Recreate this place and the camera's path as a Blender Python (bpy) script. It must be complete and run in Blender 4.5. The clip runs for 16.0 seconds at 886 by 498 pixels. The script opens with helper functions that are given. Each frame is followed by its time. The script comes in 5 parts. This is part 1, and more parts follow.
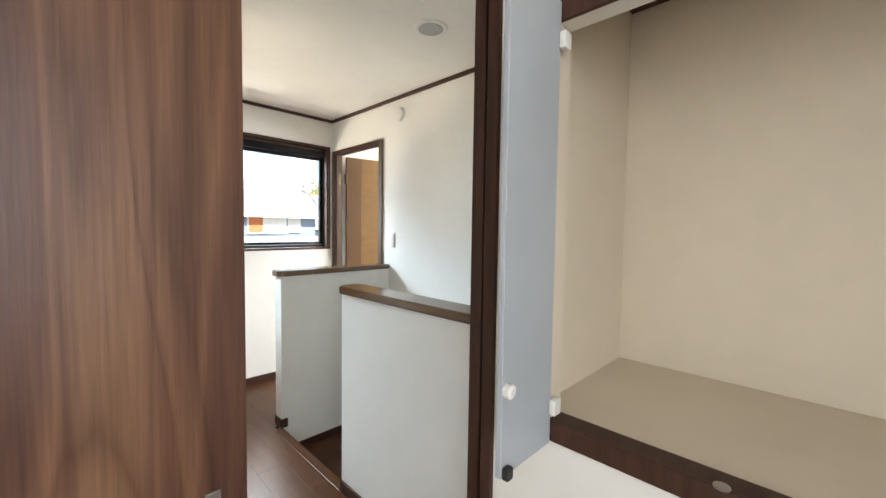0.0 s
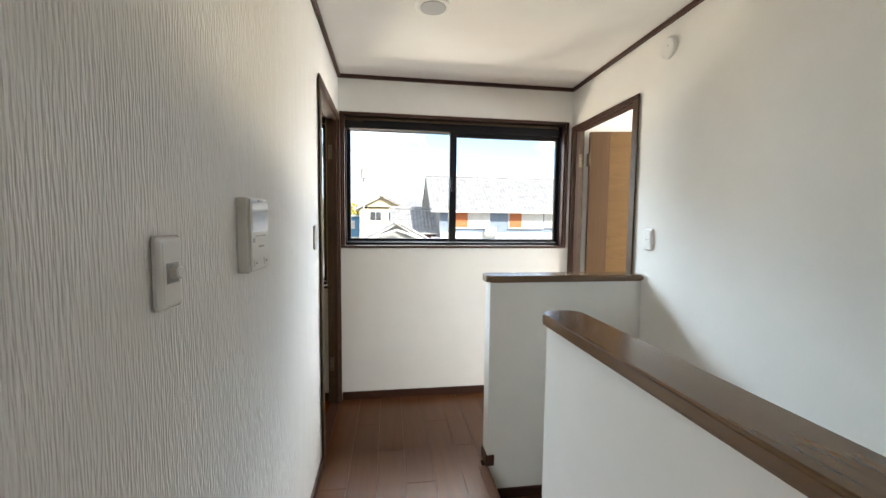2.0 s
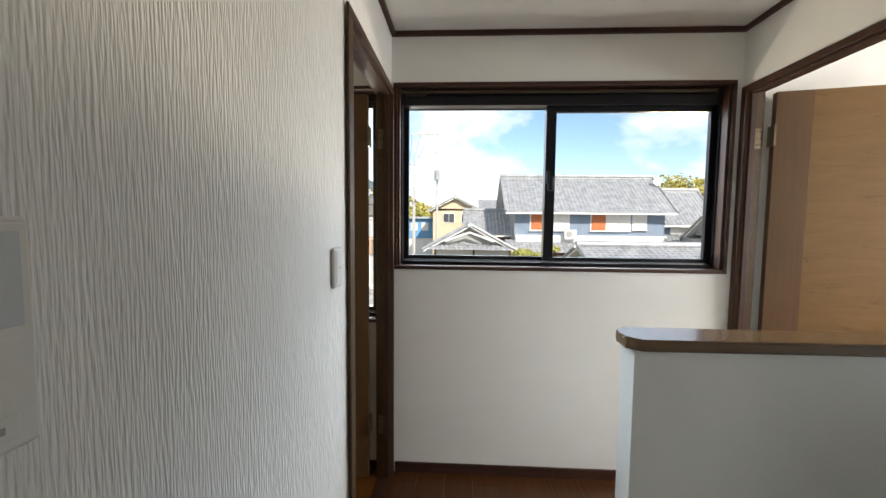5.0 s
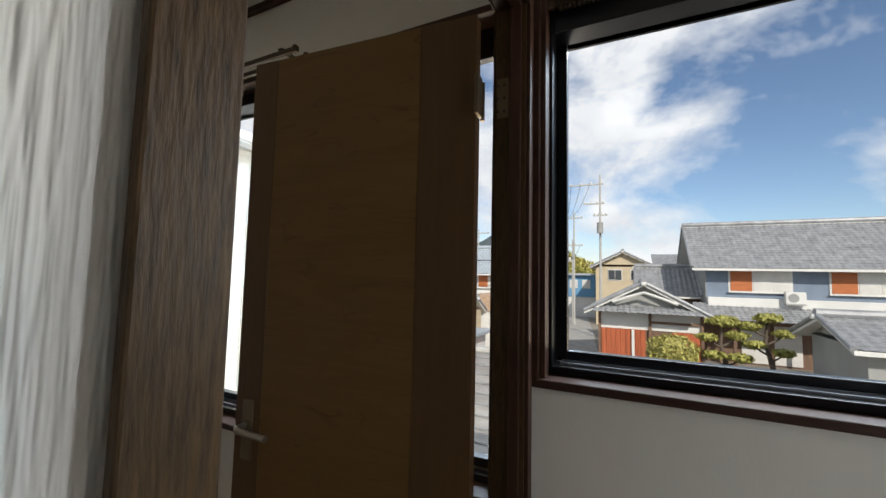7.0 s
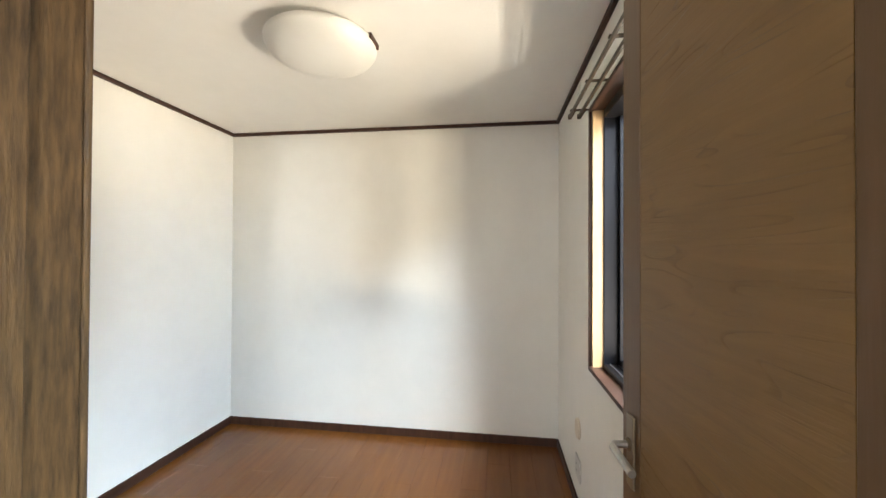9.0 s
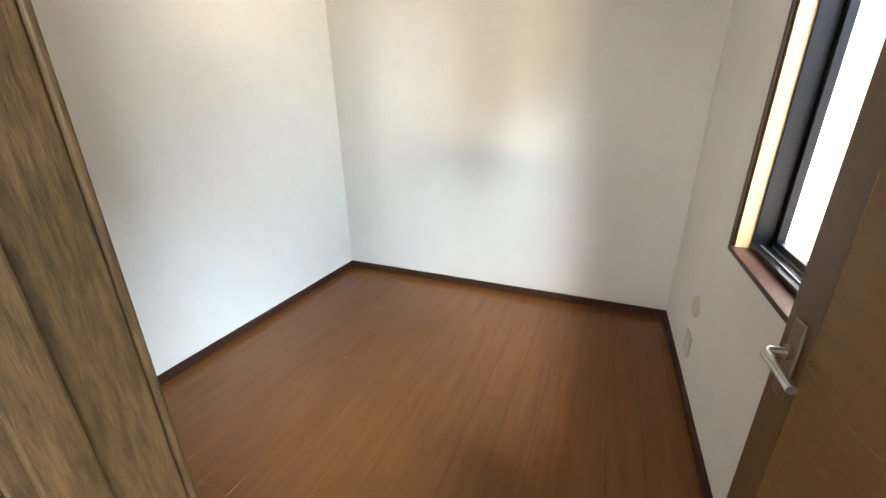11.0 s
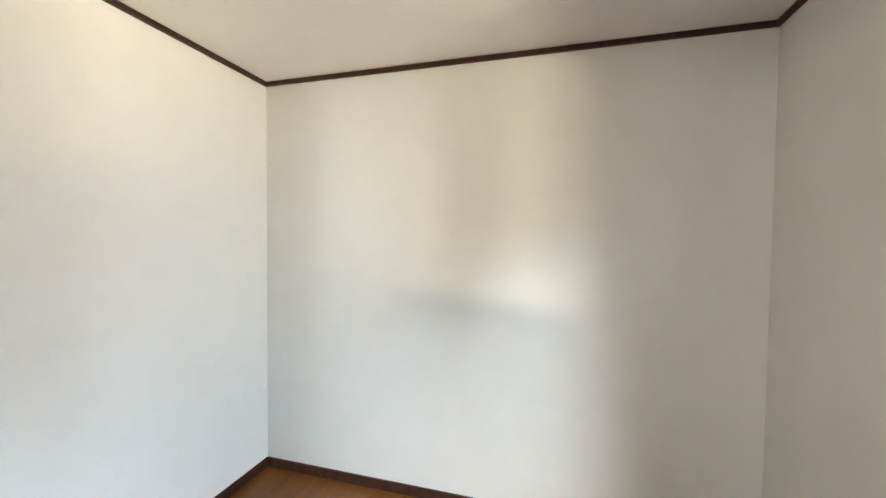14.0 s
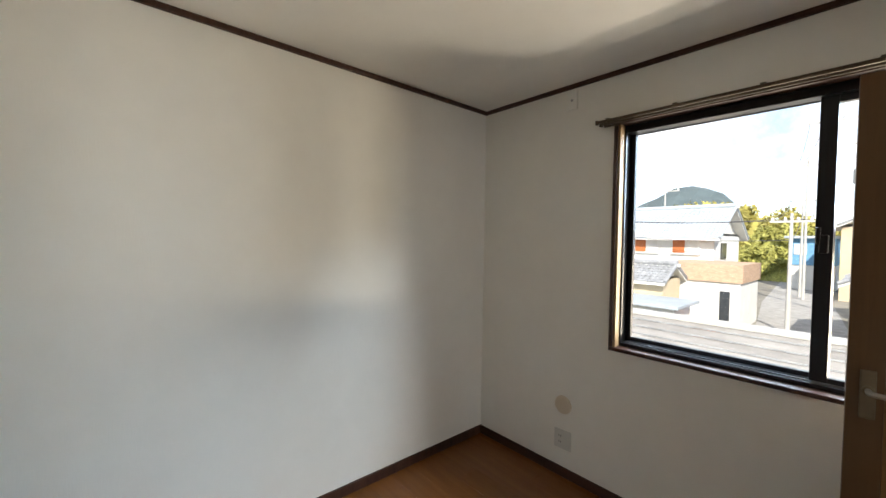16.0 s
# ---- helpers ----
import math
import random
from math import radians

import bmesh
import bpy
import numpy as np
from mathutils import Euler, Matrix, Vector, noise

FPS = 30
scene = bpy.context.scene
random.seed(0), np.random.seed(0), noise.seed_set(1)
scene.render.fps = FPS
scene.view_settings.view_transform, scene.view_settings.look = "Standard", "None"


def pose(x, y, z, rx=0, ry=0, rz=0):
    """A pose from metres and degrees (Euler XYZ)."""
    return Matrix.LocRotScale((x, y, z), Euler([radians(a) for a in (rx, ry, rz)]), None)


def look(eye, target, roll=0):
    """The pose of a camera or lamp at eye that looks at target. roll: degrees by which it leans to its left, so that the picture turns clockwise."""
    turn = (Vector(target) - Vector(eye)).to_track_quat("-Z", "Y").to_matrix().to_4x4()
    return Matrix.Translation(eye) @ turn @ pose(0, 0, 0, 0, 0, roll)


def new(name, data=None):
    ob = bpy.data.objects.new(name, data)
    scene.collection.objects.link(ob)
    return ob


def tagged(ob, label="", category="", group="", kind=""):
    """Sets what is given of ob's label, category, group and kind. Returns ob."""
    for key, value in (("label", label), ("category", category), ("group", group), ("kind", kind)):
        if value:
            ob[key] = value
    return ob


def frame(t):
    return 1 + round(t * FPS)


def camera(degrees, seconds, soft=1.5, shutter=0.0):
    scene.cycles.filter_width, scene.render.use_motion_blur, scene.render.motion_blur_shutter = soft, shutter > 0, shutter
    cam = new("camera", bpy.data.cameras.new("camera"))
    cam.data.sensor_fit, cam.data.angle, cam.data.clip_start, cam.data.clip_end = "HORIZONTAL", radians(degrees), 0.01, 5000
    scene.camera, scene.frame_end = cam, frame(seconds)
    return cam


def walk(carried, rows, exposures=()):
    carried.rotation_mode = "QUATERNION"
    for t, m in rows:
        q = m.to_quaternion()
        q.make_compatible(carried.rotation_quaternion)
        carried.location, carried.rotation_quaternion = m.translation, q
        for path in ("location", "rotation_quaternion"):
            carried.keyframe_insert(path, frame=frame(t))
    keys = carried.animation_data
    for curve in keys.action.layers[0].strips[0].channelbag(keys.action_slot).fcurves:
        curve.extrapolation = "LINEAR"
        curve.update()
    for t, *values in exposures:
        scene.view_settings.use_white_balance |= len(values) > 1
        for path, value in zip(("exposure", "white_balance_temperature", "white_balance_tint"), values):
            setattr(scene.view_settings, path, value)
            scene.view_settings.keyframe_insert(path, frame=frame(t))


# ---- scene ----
cam = camera(98.4, 16.0)
PATH = [
    (0, (-0.138, -3.443, 1.355), (1.285, -2.04, 1.255), 0.8),
    (0.5, (0.14, -3.227, 1.391), (1.194, -1.527, 1.339), 0.3),
    (1, (0.246, -3.044, 1.386), (0.871, -1.145, 1.37), 0.6),
    (1.5, (0.31, -2.957, 1.373), (0.692, -0.994, 1.349), 0.5),
    (2, (0.363, -2.895, 1.352), (0.644, -0.92, 1.212), 0.6),
    (2.5, (0.396, -2.862, 1.347), (0.512, -0.884, 1.078), 0.5),
    (3, (0.4, -2.76, 1.356), (0.374, -0.78, 1.073), 0.6),
    (3.5, (0.363, -2.633, 1.375), (0.341, -0.651, 1.105), 0.7),
    (5.8, (0.387, -1.616, 1.409), (0.096, 0.363, 1.392), 0.4),
    (6, (0.358, -1.49, 1.402), (-0.024, 0.473, 1.42), 0.3),
    (6.5, (0.318, -1.204, 1.394), (-0.386, 0.666, 1.491), 0.9),
    (7, (0.222, -0.923, 1.405), (-0.654, 0.87, 1.549), 1.3),
    (7.5, (0.231, -0.764, 1.424), (-1.254, 0.577, 1.523), 0.4),
    (8, (0.188, -0.644, 1.416), (-1.599, 0.25, 1.503), 0.3),
    (8.5, (0.183, -0.536, 1.417), (-1.79, -0.216, 1.505), 0.3),
    (9, (0.188, -0.457, 1.419), (-1.793, -0.733, 1.439), 0.3),
    (9.5, (0.2, -0.456, 1.463), (-1.737, -0.887, 1.214), 0.1),
    (9.7, (0.186, -0.437, 1.477), (-1.724, -0.918, 1.128), 0.0),
    (11.8, (-0.036, -0.551, 1.39), (-1.709, -1.382, 0.676), 0.4),
    (12, (-0.062, -0.552, 1.412), (-1.778, -1.443, 0.899), 0.4),
    (12.5, (-0.206, -0.528, 1.47), (-1.924, -1.534, 1.274), 0.3),
    (13, (-0.297, -0.562, 1.464), (-1.998, -1.608, 1.359), 0.3),
    (13.5, (-0.499, -0.675, 1.461), (-2.258, -1.62, 1.348), 0.4),
    (14, (-0.729, -0.918, 1.464), (-2.651, -1.468, 1.401), 0.6),
    (14.5, (-0.87, -1.234, 1.468), (-2.87, -1.231, 1.439), 0.6),
    (15, (-0.846, -1.607, 1.481), (-2.772, -1.07, 1.437), 0.6),
    (15.5, (-0.854, -1.852, 1.451), (-2.6, -0.877, 1.407), 0.8),
    (16, (-0.767, -2.114, 1.471), (-2.273, -0.799, 1.411), 0.9),
]
walk(cam, [(t, look(eye, target, roll)) for t, eye, target, roll in PATH],
     [(0, 1.6), (0.5, 1.4), (1.0, 1.6), (2.0, 1.28), (3.5, 1.08), (6.0, 0.15), (7.0, -0.2), (7.5, 0.3), (8.0, 1.2), (9.0, 1.8), (9.7, 1.82), (12.0, 1.7), (13.0, 1.65), (14.5, 1.55), (15.0, 1.4), (16.0, 0.85)])

# ---- world, sun, exposure ----
SUN_DIR = Vector((0.42, -0.72, 0.62)).normalized()      # towards the sun


def node(nt, kind, **props):
    n = nt.nodes.new(kind)
    for k, v in props.items():
        n.inputs[k.replace("_", " ")].default_value = v
    return n


world = bpy.data.worlds.new("sky")
scene.world = world
world.use_nodes = True
wt = world.node_tree
wt.nodes.clear()
w_out = wt.nodes.new("ShaderNodeOutputWorld")
w_bg = wt.nodes.new("ShaderNodeBackground")
w_sky = wt.nodes.new("ShaderNodeTexSky")
w_sky.sky_type = "NISHITA"
w_sky.sun_disc = False
w_sky.sun_elevation = math.asin(SUN_DIR.z)
w_sky.sun_rotation = math.atan2(SUN_DIR.x, SUN_DIR.y)
w_sky.air_density, w_sky.dust_density, w_sky.ozone_density = 1.0, 0.15, 2.5
w_co = wt.nodes.new("ShaderNodeTexCoord")
w_map = wt.nodes.new("ShaderNodeMapping")
w_map.inputs["Scale"].default_value = (1.0, 1.0, 1.6)
w_map.inputs["Location"].default_value = (0.35, 0.1, 0.25)
w_noise = node(wt, "ShaderNodeTexNoise", Scale=2.1, Detail=10.0, Roughness=0.58, Distortion=0.25)
w_ramp = wt.nodes.new("ShaderNodeValToRGB")
w_ramp.color_ramp.elements[0].position, w_ramp.color_ramp.elements[1].position = 0.43, 0.57
w_shade = node(wt, "ShaderNodeTexNoise", Scale=5.5, Detail=5.0, Roughness=0.6)
w_cloud = wt.nodes.new("ShaderNodeMixRGB")
w_cloud.inputs[1].default_value, w_cloud.inputs[2].default_value = (3.6, 4.0, 4.7, 1), (10.8, 10.8, 10.6, 1)
w_mix = wt.nodes.new("ShaderNodeMixRGB")
wt.links.new(w_co.outputs["Generated"], w_map.inputs["Vector"])
wt.links.new(w_map.outputs[0], w_noise.inputs["Vector"])
wt.links.new(w_map.outputs[0], w_shade.inputs["Vector"])
wt.links.new(w_noise.outputs[0], w_ramp.inputs[0])
wt.links.new(w_shade.outputs[0], w_cloud.inputs[0])
wt.links.new(w_ramp.outputs[0], w_mix.inputs[0])
wt.links.new(w_sky.outputs[0], w_mix.inputs[1])
wt.links.new(w_cloud.outputs[0], w_mix.inputs[2])
wt.links.new(w_mix.outputs[0], w_bg.inputs[0])
wt.links.new(w_bg.outputs[0], w_out.inputs[0])
w_bg.inputs[1].default_value = 0.14

sun = new("sun", bpy.data.lights.new("sun", "SUN"))
sun.data.energy, sun.data.angle, sun.data.color = 4.8, radians(0.5), (1.0, 0.94, 0.85)
sun.matrix_world = look(SUN_DIR * 50, (0, 0, 0))


def fill_lamp(name, place, target, w, h, watts, colour, spread=180):
    """An added area lamp, out of view, that stands in for light through a window."""
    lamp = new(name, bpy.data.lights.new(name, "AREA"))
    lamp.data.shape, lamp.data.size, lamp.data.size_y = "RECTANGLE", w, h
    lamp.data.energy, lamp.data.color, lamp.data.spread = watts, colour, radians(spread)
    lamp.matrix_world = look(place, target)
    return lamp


# added lamps in assumed, unseen windows of the study and the east room
fill_lamp("study_window_fill", (-0.9, -4.55, 1.5), (-0.9, 0, 1.3), 1.5, 1.1, 10, (0.95, 0.97, 1.0))
fill_lamp("east_window_fill", (4.3, -1.4, 1.5), (0, -1.4, 1.4), 1.6, 1.1, 52, (0.97, 0.98, 1.0))
# added fill lamps outdoors, out of view: sky from above, sunlit ground from below
fill_lamp("room_sky_fill", (-1.95, 4.0, 4.2), (-1.4, -1.5, 1.0), 2.4, 1.4, 230, (0.66, 0.84, 1.0))
fill_lamp("room_north_sky_fill", (-0.54, 2.0, 2.55), (-1.9, -1.6, 1.2), 0.36, 2.0, 66, (0.66, 0.84, 1.0))
fill_lamp("room_north_ground_fill", (-0.54, 2.0, 0.75), (-1.9, -1.6, 1.7), 0.36, 1.2, 28, (1.0, 0.87, 0.66))
fill_lamp("room_northeast_sky_fill", (3.0, 4.0, 4.15), (-1.3, 0, 1.4), 1.4, 0.8, 100, (0.66, 0.84, 1.0))
# unseen low lamp, added to throw the warm patch on the room's west wall
fill_lamp("northeast_low_fill", (4.95, 5.5, 0.15), (-1.0, 0, 1.5), 1.9, 0.5, 165, (1.0, 0.87, 0.66))
fill_lamp("room_low_fill", (-1.5, 2.5, -0.2), (-1.5, -1.5, 1.9), 2.2, 0.3, 52, (1.0, 0.88, 0.70))
fill_lamp("hall_sky_fill", (1.5, 2.4, 4.3), (0.6, -2.2, 1.0), 2.6, 1.4, 290, (0.90, 0.96, 1.0))
fill_lamp("hall_side_fill", (2.45, 0.65, 1.65), (1.45, -1.09, 1.5), 0.36, 1.2, 17, (0.93, 0.97, 1.0), 90)
fill_lamp("hall_ground_fill", (0.95, 0.75, 0.66), (0.6, -1.6, 1.7), 1.5, 0.45, 5, (1.0, 0.93, 0.82))

# ---- materials ----


def material(name, colour, rough=0.5, metal=0.0, vary=0.12, scale=(6, 6, 6), bump=0.0, bump_scale=(40, 40, 40), detail=5.0, bump_detail=3.0,
             spots=0.0, random_piece=0.0, coat=0.0, distort=0.0, low=0.3, high=0.7, spec=0.5):
    m = bpy.data.materials.new(name)
    m.use_nodes = True
    nt = m.node_tree
    b = nt.nodes["Principled BSDF"]
    b.inputs["Roughness"].default_value, b.inputs["Metallic"].default_value = rough, metal
    b.inputs["Coat Weight"].default_value, b.inputs["Specular IOR Level"].default_value = coat, spec
    b.inputs["Coat Roughness"].default_value = 0.15
    co = nt.nodes.new("ShaderNodeTexCoord")
    mp = nt.nodes.new("ShaderNodeMapping")
    mp.inputs["Scale"].default_value = scale
    nz = node(nt, "ShaderNodeTexNoise", Scale=1.0, Detail=detail, Roughness=0.6, Distortion=distort)
    nt.links.new(co.outputs["Object"], mp.inputs[0])
    nt.links.new(mp.outputs[0], nz.inputs["Vector"])
    rp = nt.nodes.new("ShaderNodeValToRGB")
    c = Vector(colour)
    rp.color_ramp.elements[0].position, rp.color_ramp.elements[1].position = low, high
    rp.color_ramp.elements[0].color = (*(c * (1 - vary)), 1)
    rp.color_ramp.elements[1].color = (*(c * (1 + vary)), 1)
    nt.links.new(nz.outputs[0], rp.inputs[0])
    last = rp.outputs[0]
    if spots:
        big = node(nt, "ShaderNodeTexNoise", Scale=0.9, Detail=3.0)
        nt.links.new(co.outputs["Object"], big.inputs["Vector"])
        mx = nt.nodes.new("ShaderNodeMixRGB")
        mx.blend_type = "MULTIPLY"
        mx.inputs[0].default_value = spots
        nt.links.new(last, mx.inputs[1])
        nt.links.new(big.outputs[0], mx.inputs[2])
        last = mx.outputs[0]
    if random_piece:
        oi = nt.nodes.new("ShaderNodeObjectInfo")
        hv = nt.nodes.new("ShaderNodeHueSaturation")
        mr = nt.nodes.new("ShaderNodeMapRange")
        mr.inputs[3].default_value, mr.inputs[4].default_value = 1 - random_piece, 1 + random_piece
        nt.links.new(oi.outputs["Random"], mr.inputs[0])
        nt.links.new(mr.outputs[0], hv.inputs["Value"])
        nt.links.new(last, hv.inputs["Color"])
        last = hv.outputs[0]
    nt.links.new(last, b.inputs["Base Color"])
    if bump:
        mp2 = nt.nodes.new("ShaderNodeMapping")
        mp2.inputs["Scale"].default_value = bump_scale
        n2 = node(nt, "ShaderNodeTexNoise", Scale=1.0, Detail=bump_detail, Distortion=distort)
        bp = nt.nodes.new("ShaderNodeBump")
        bp.inputs["Strength"].default_value, bp.inputs["Distance"].default_value = min(bump, 1.0), 0.004 * max(bump, 1.0)
        nt.links.new(co.outputs["Object"], mp2.inputs[0])
        nt.links.new(mp2.outputs[0], n2.inputs["Vector"])
        nt.links.new(n2.outputs[0], bp.inputs["Height"])
        nt.links.new(bp.outputs[0], b.inputs["Normal"])
    return m


M_PAPER = material("wallpaper", (0.77, 0.75, 0.70), 0.75, vary=0.02, bump=0.10, bump_scale=(160, 160, 30))
M_RIDGED = material("ridged_wallpaper", (0.86, 0.845, 0.81), 0.6, vary=0.03, scale=(3, 30, 3), bump=1.0, bump_scale=(235, 235, 21), bump_detail=0.8)
M_CEIL = material("ceiling_paper", (0.77, 0.75, 0.71), 0.8, vary=0.02, bump=0.3, bump_scale=(90, 90, 90))
M_TRIM = material("dark_stained_trim", (0.052, 0.022, 0.013), 0.5, spec=0.3, vary=0.35, scale=(30, 30, 3), bump=0.2, bump_scale=(220, 220, 12))
M_TRIM_H = material("dark_stained_rail", (0.048, 0.020, 0.012), 0.5, spec=0.3, vary=0.35, scale=(3, 30, 30), bump=0.2, bump_scale=(12, 220, 220))
M_OAK_H = material("brown_oak_cross_grain", (0.172, 0.094, 0.030), 0.5, spec=0.3, vary=0.10, scale=(2.6, 20, 22), bump=0.25, bump_scale=(5, 120, 120), distort=1.2)


def open_grain(m):
    """Sparse, wavy, slanting pores sunk into the veneer, with a little dark in them."""
    nt = m.node_tree
    b = nt.nodes["Principled BSDF"]
    co = nt.nodes.new("ShaderNodeTexCoord")
    mp = nt.nodes.new("ShaderNodeMapping")
    mp.inputs["Rotation"].default_value = (0, radians(9), 0)
    mp.inputs["Scale"].default_value = (1.6, 4.0, 11.0)
    wv = node(nt, "ShaderNodeTexNoise", Scale=1.0, Detail=1.5, Roughness=0.45, Distortion=0.9)
    mul = nt.nodes.new("ShaderNodeMath")
    mul.operation = "MULTIPLY"
    mul.inputs[1].default_value = 9.0
    saw = nt.nodes.new("ShaderNodeMath")
    saw.operation = "FRACT"
    line = nt.nodes.new("ShaderNodeValToRGB")
    line.color_ramp.elements[0].position, line.color_ramp.elements[1].position = 0.0, 0.16
    line.color_ramp.elements[0].color, line.color_ramp.elements[1].color = (1, 1, 1, 1), (0, 0, 0, 1)
    patch = node(nt, "ShaderNodeTexNoise", Scale=1.0, Detail=4.0)
    mp2 = nt.nodes.new("ShaderNodeMapping")
    mp2.inputs["Scale"].default_value = (5.0, 6.0, 14.0)
    pr = nt.nodes.new("ShaderNodeValToRGB")
    pr.color_ramp.elements[0].position, pr.color_ramp.elements[1].position = 0.45, 0.62
    both = nt.nodes.new("ShaderNodeMath")
    both.operation = "MULTIPLY"
    nt.links.new(co.outputs["Object"], mp.inputs[0])
    nt.links.new(mp.outputs[0], wv.inputs["Vector"])
    nt.links.new(wv.outputs[0], mul.inputs[0])
    nt.links.new(mul.outputs[0], saw.inputs[0])
    nt.links.new(saw.outputs[0], line.inputs[0])
    nt.links.new(co.outputs["Object"], mp2.inputs[0])
    nt.links.new(mp2.outputs[0], patch.inputs["Vector"])
    nt.links.new(patch.outputs[0], pr.inputs[0])
    nt.links.new(line.outputs[0], both.inputs[0])
    nt.links.new(pr.outputs[0], both.inputs[1])
    dark = nt.nodes.new("ShaderNodeMixRGB")
    dark.inputs[2].default_value = (0.075, 0.036, 0.012, 1)
    amount = nt.nodes.new("ShaderNodeMath")
    amount.operation = "MULTIPLY"
    amount.inputs[1].default_value = 0.55
    nt.links.new(both.outputs[0], amount.inputs[0])
    nt.links.new(amount.outputs[0], dark.inputs[0])
    nt.links.new(b.inputs["Base Color"].links[0].from_socket, dark.inputs[1])
    nt.links.new(dark.outputs[0], b.inputs["Base Color"])
    bp = nt.nodes.new("ShaderNodeBump")
    bp.invert = True
    bp.inputs["Strength"].default_value, bp.inputs["Distance"].default_value = 0.6, 0.002
    nt.links.new(both.outputs[0], bp.inputs["Height"])
    nt.links.new(b.inputs["Normal"].links[0].from_socket, bp.inputs["Normal"])
    nt.links.new(bp.outputs[0], b.inputs["Normal"])


open_grain(M_OAK_H)
M_OAK_DARK = material("brown_oak_frame", (0.070, 0.040, 0.016), 0.5, vary=0.5, scale=(190, 190, 26), spec=0.3, bump=0.3, bump_scale=(260, 260, 40))
M_STILE = material("smooth_brown_stile", (0.108, 0.057, 0.023), 0.42, spec=0.3, vary=0.12, scale=(40, 40, 2.5), bump=0.1, bump_scale=(160, 160, 8))


def walnut(name):
    """Broad wavy bands of chocolate and tan, thin dark growth lines and fine fibres."""
    m = material(name, (0.1, 0.05, 0.03), 0.42, spec=0.35, bump=0.10, bump_scale=(120, 120, 5))
    nt = m.node_tree
    b = nt.nodes["Principled BSDF"]
    co = nt.nodes.new("ShaderNodeTexCoord")

    def field(scale, detail, distort):
        mp = nt.nodes.new("ShaderNodeMapping")
        mp.inputs["Scale"].default_value = scale
        nz = node(nt, "ShaderNodeTexNoise", Scale=1.0, Detail=detail, Roughness=0.5, Distortion=distort)
        nt.links.new(co.outputs["Object"], mp.inputs[0])
        nt.links.new(mp.outputs[0], nz.inputs["Vector"])
        return nz.outputs[0]

    def shade(value, stops):
        rp = nt.nodes.new("ShaderNodeValToRGB")
        while len(rp.color_ramp.elements) < len(stops):
            rp.color_ramp.elements.new(0.5)
        for e, (at, c) in zip(rp.color_ramp.elements, stops):
            e.position, e.color = at, (*c, 1)
        nt.links.new(value, rp.inputs[0])
        return rp.outputs[0]

    def times(a, c):
        mx = nt.nodes.new("ShaderNodeMixRGB")
        mx.blend_type = "MULTIPLY"
        mx.inputs[0].default_value = 1.0
        nt.links.new(a, mx.inputs[1])
        nt.links.new(c, mx.inputs[2])
        return mx.outputs[0]

    bands = shade(field((8.5, 8.5, 0.55), 2.0, 0.35),
                  [(0.36, (0.070, 0.030, 0.019)), (0.45, (0.098, 0.044, 0.027)), (0.50, (0.155, 0.077, 0.042)), (0.56, (0.110, 0.050, 0.030)), (0.66, (0.170, 0.088, 0.048))])
    rings = nt.nodes.new("ShaderNodeMath")
    rings.operation = "PINGPONG"
    rings.inputs[1].default_value = 0.055
    nt.links.new(field((6.0, 6.0, 0.75), 1.5, 0.6), rings.inputs[0])
    lines = shade(rings.outputs[0], [(0.0, (0.66, 0.62, 0.60)), (0.012, (0.86, 0.84, 0.82)), (0.03, (1, 1, 1))])
    fibres = shade(field((190, 190, 6.0), 3.0, 0.0), [(0.3, (0.80, 0.80, 0.80)), (0.7, (1.14, 1.14, 1.14))])
    nt.links.new(times(times(bands, lines), fibres), b.inputs["Base Color"])
    return m


M_WALNUT = walnut("walnut_veneer")
M_HALL_FLOOR = material("dark_floorboards", (0.080, 0.030, 0.010), 0.30, spec=0.32, vary=0.22, scale=(28, 2.2, 28), bump=0.1, bump_scale=(160, 8, 160), random_piece=0.05)
M_ROOM_FLOOR = material("amber_floorboards", (0.150, 0.056, 0.014), 0.27, spec=0.35, vary=0.14, scale=(2.2, 22, 22), bump=0.1, bump_scale=(8, 160, 160), random_piece=0.03)
M_CAP = material("lacquered_oak_cap", (0.125, 0.066, 0.027), 0.2, vary=0.16, scale=(45, 4, 45), coat=0.35)
M_CAP_X = material("lacquered_oak_cap_crosswise", (0.125, 0.066, 0.027), 0.2, vary=0.16, scale=(4, 45, 45), coat=0.35)
M_LINER = material("pale_pine_liner", (0.40, 0.265, 0.13), 0.5, vary=0.15, scale=(40, 40, 4), bump=0.15, bump_scale=(200, 200, 12))
M_ALU = material("black_aluminium", (0.012, 0.012, 0.015), 0.3, 0.6, vary=0.1)
M_ALU_GREY = material("anodised_grey", (0.28, 0.30, 0.33), 0.35, 0.8, vary=0.1)
M_STEEL = material("brushed_steel", (0.42, 0.40, 0.37), 0.32, 0.9, vary=0.1, scale=(80, 80, 8))
M_BRONZE = material("bronze_plate", (0.20, 0.155, 0.10), 0.4, 0.8, vary=0.2)
M_RAIL = material("dark_bronze_rail", (0.075, 0.054, 0.036), 0.4, 0.7, vary=0.15)
M_WHITE = material("white_plastic", (0.76, 0.75, 0.71), 0.32, vary=0.02)
M_OUTLET = material("ivory_grey_plastic", (0.58, 0.57, 0.54), 0.35, vary=0.03)
M_CREAM = material("cream_plastic", (0.62, 0.54, 0.43), 0.5, vary=0.04)
M_GREYP = material("grey_plastic", (0.36, 0.36, 0.36), 0.4, vary=0.05)
M_BLACK = material("black_rubber", (0.02, 0.02, 0.02), 0.6)
M_LAMP = material("opal_shade", (0.74, 0.72, 0.67), 0.3, vary=0.01)
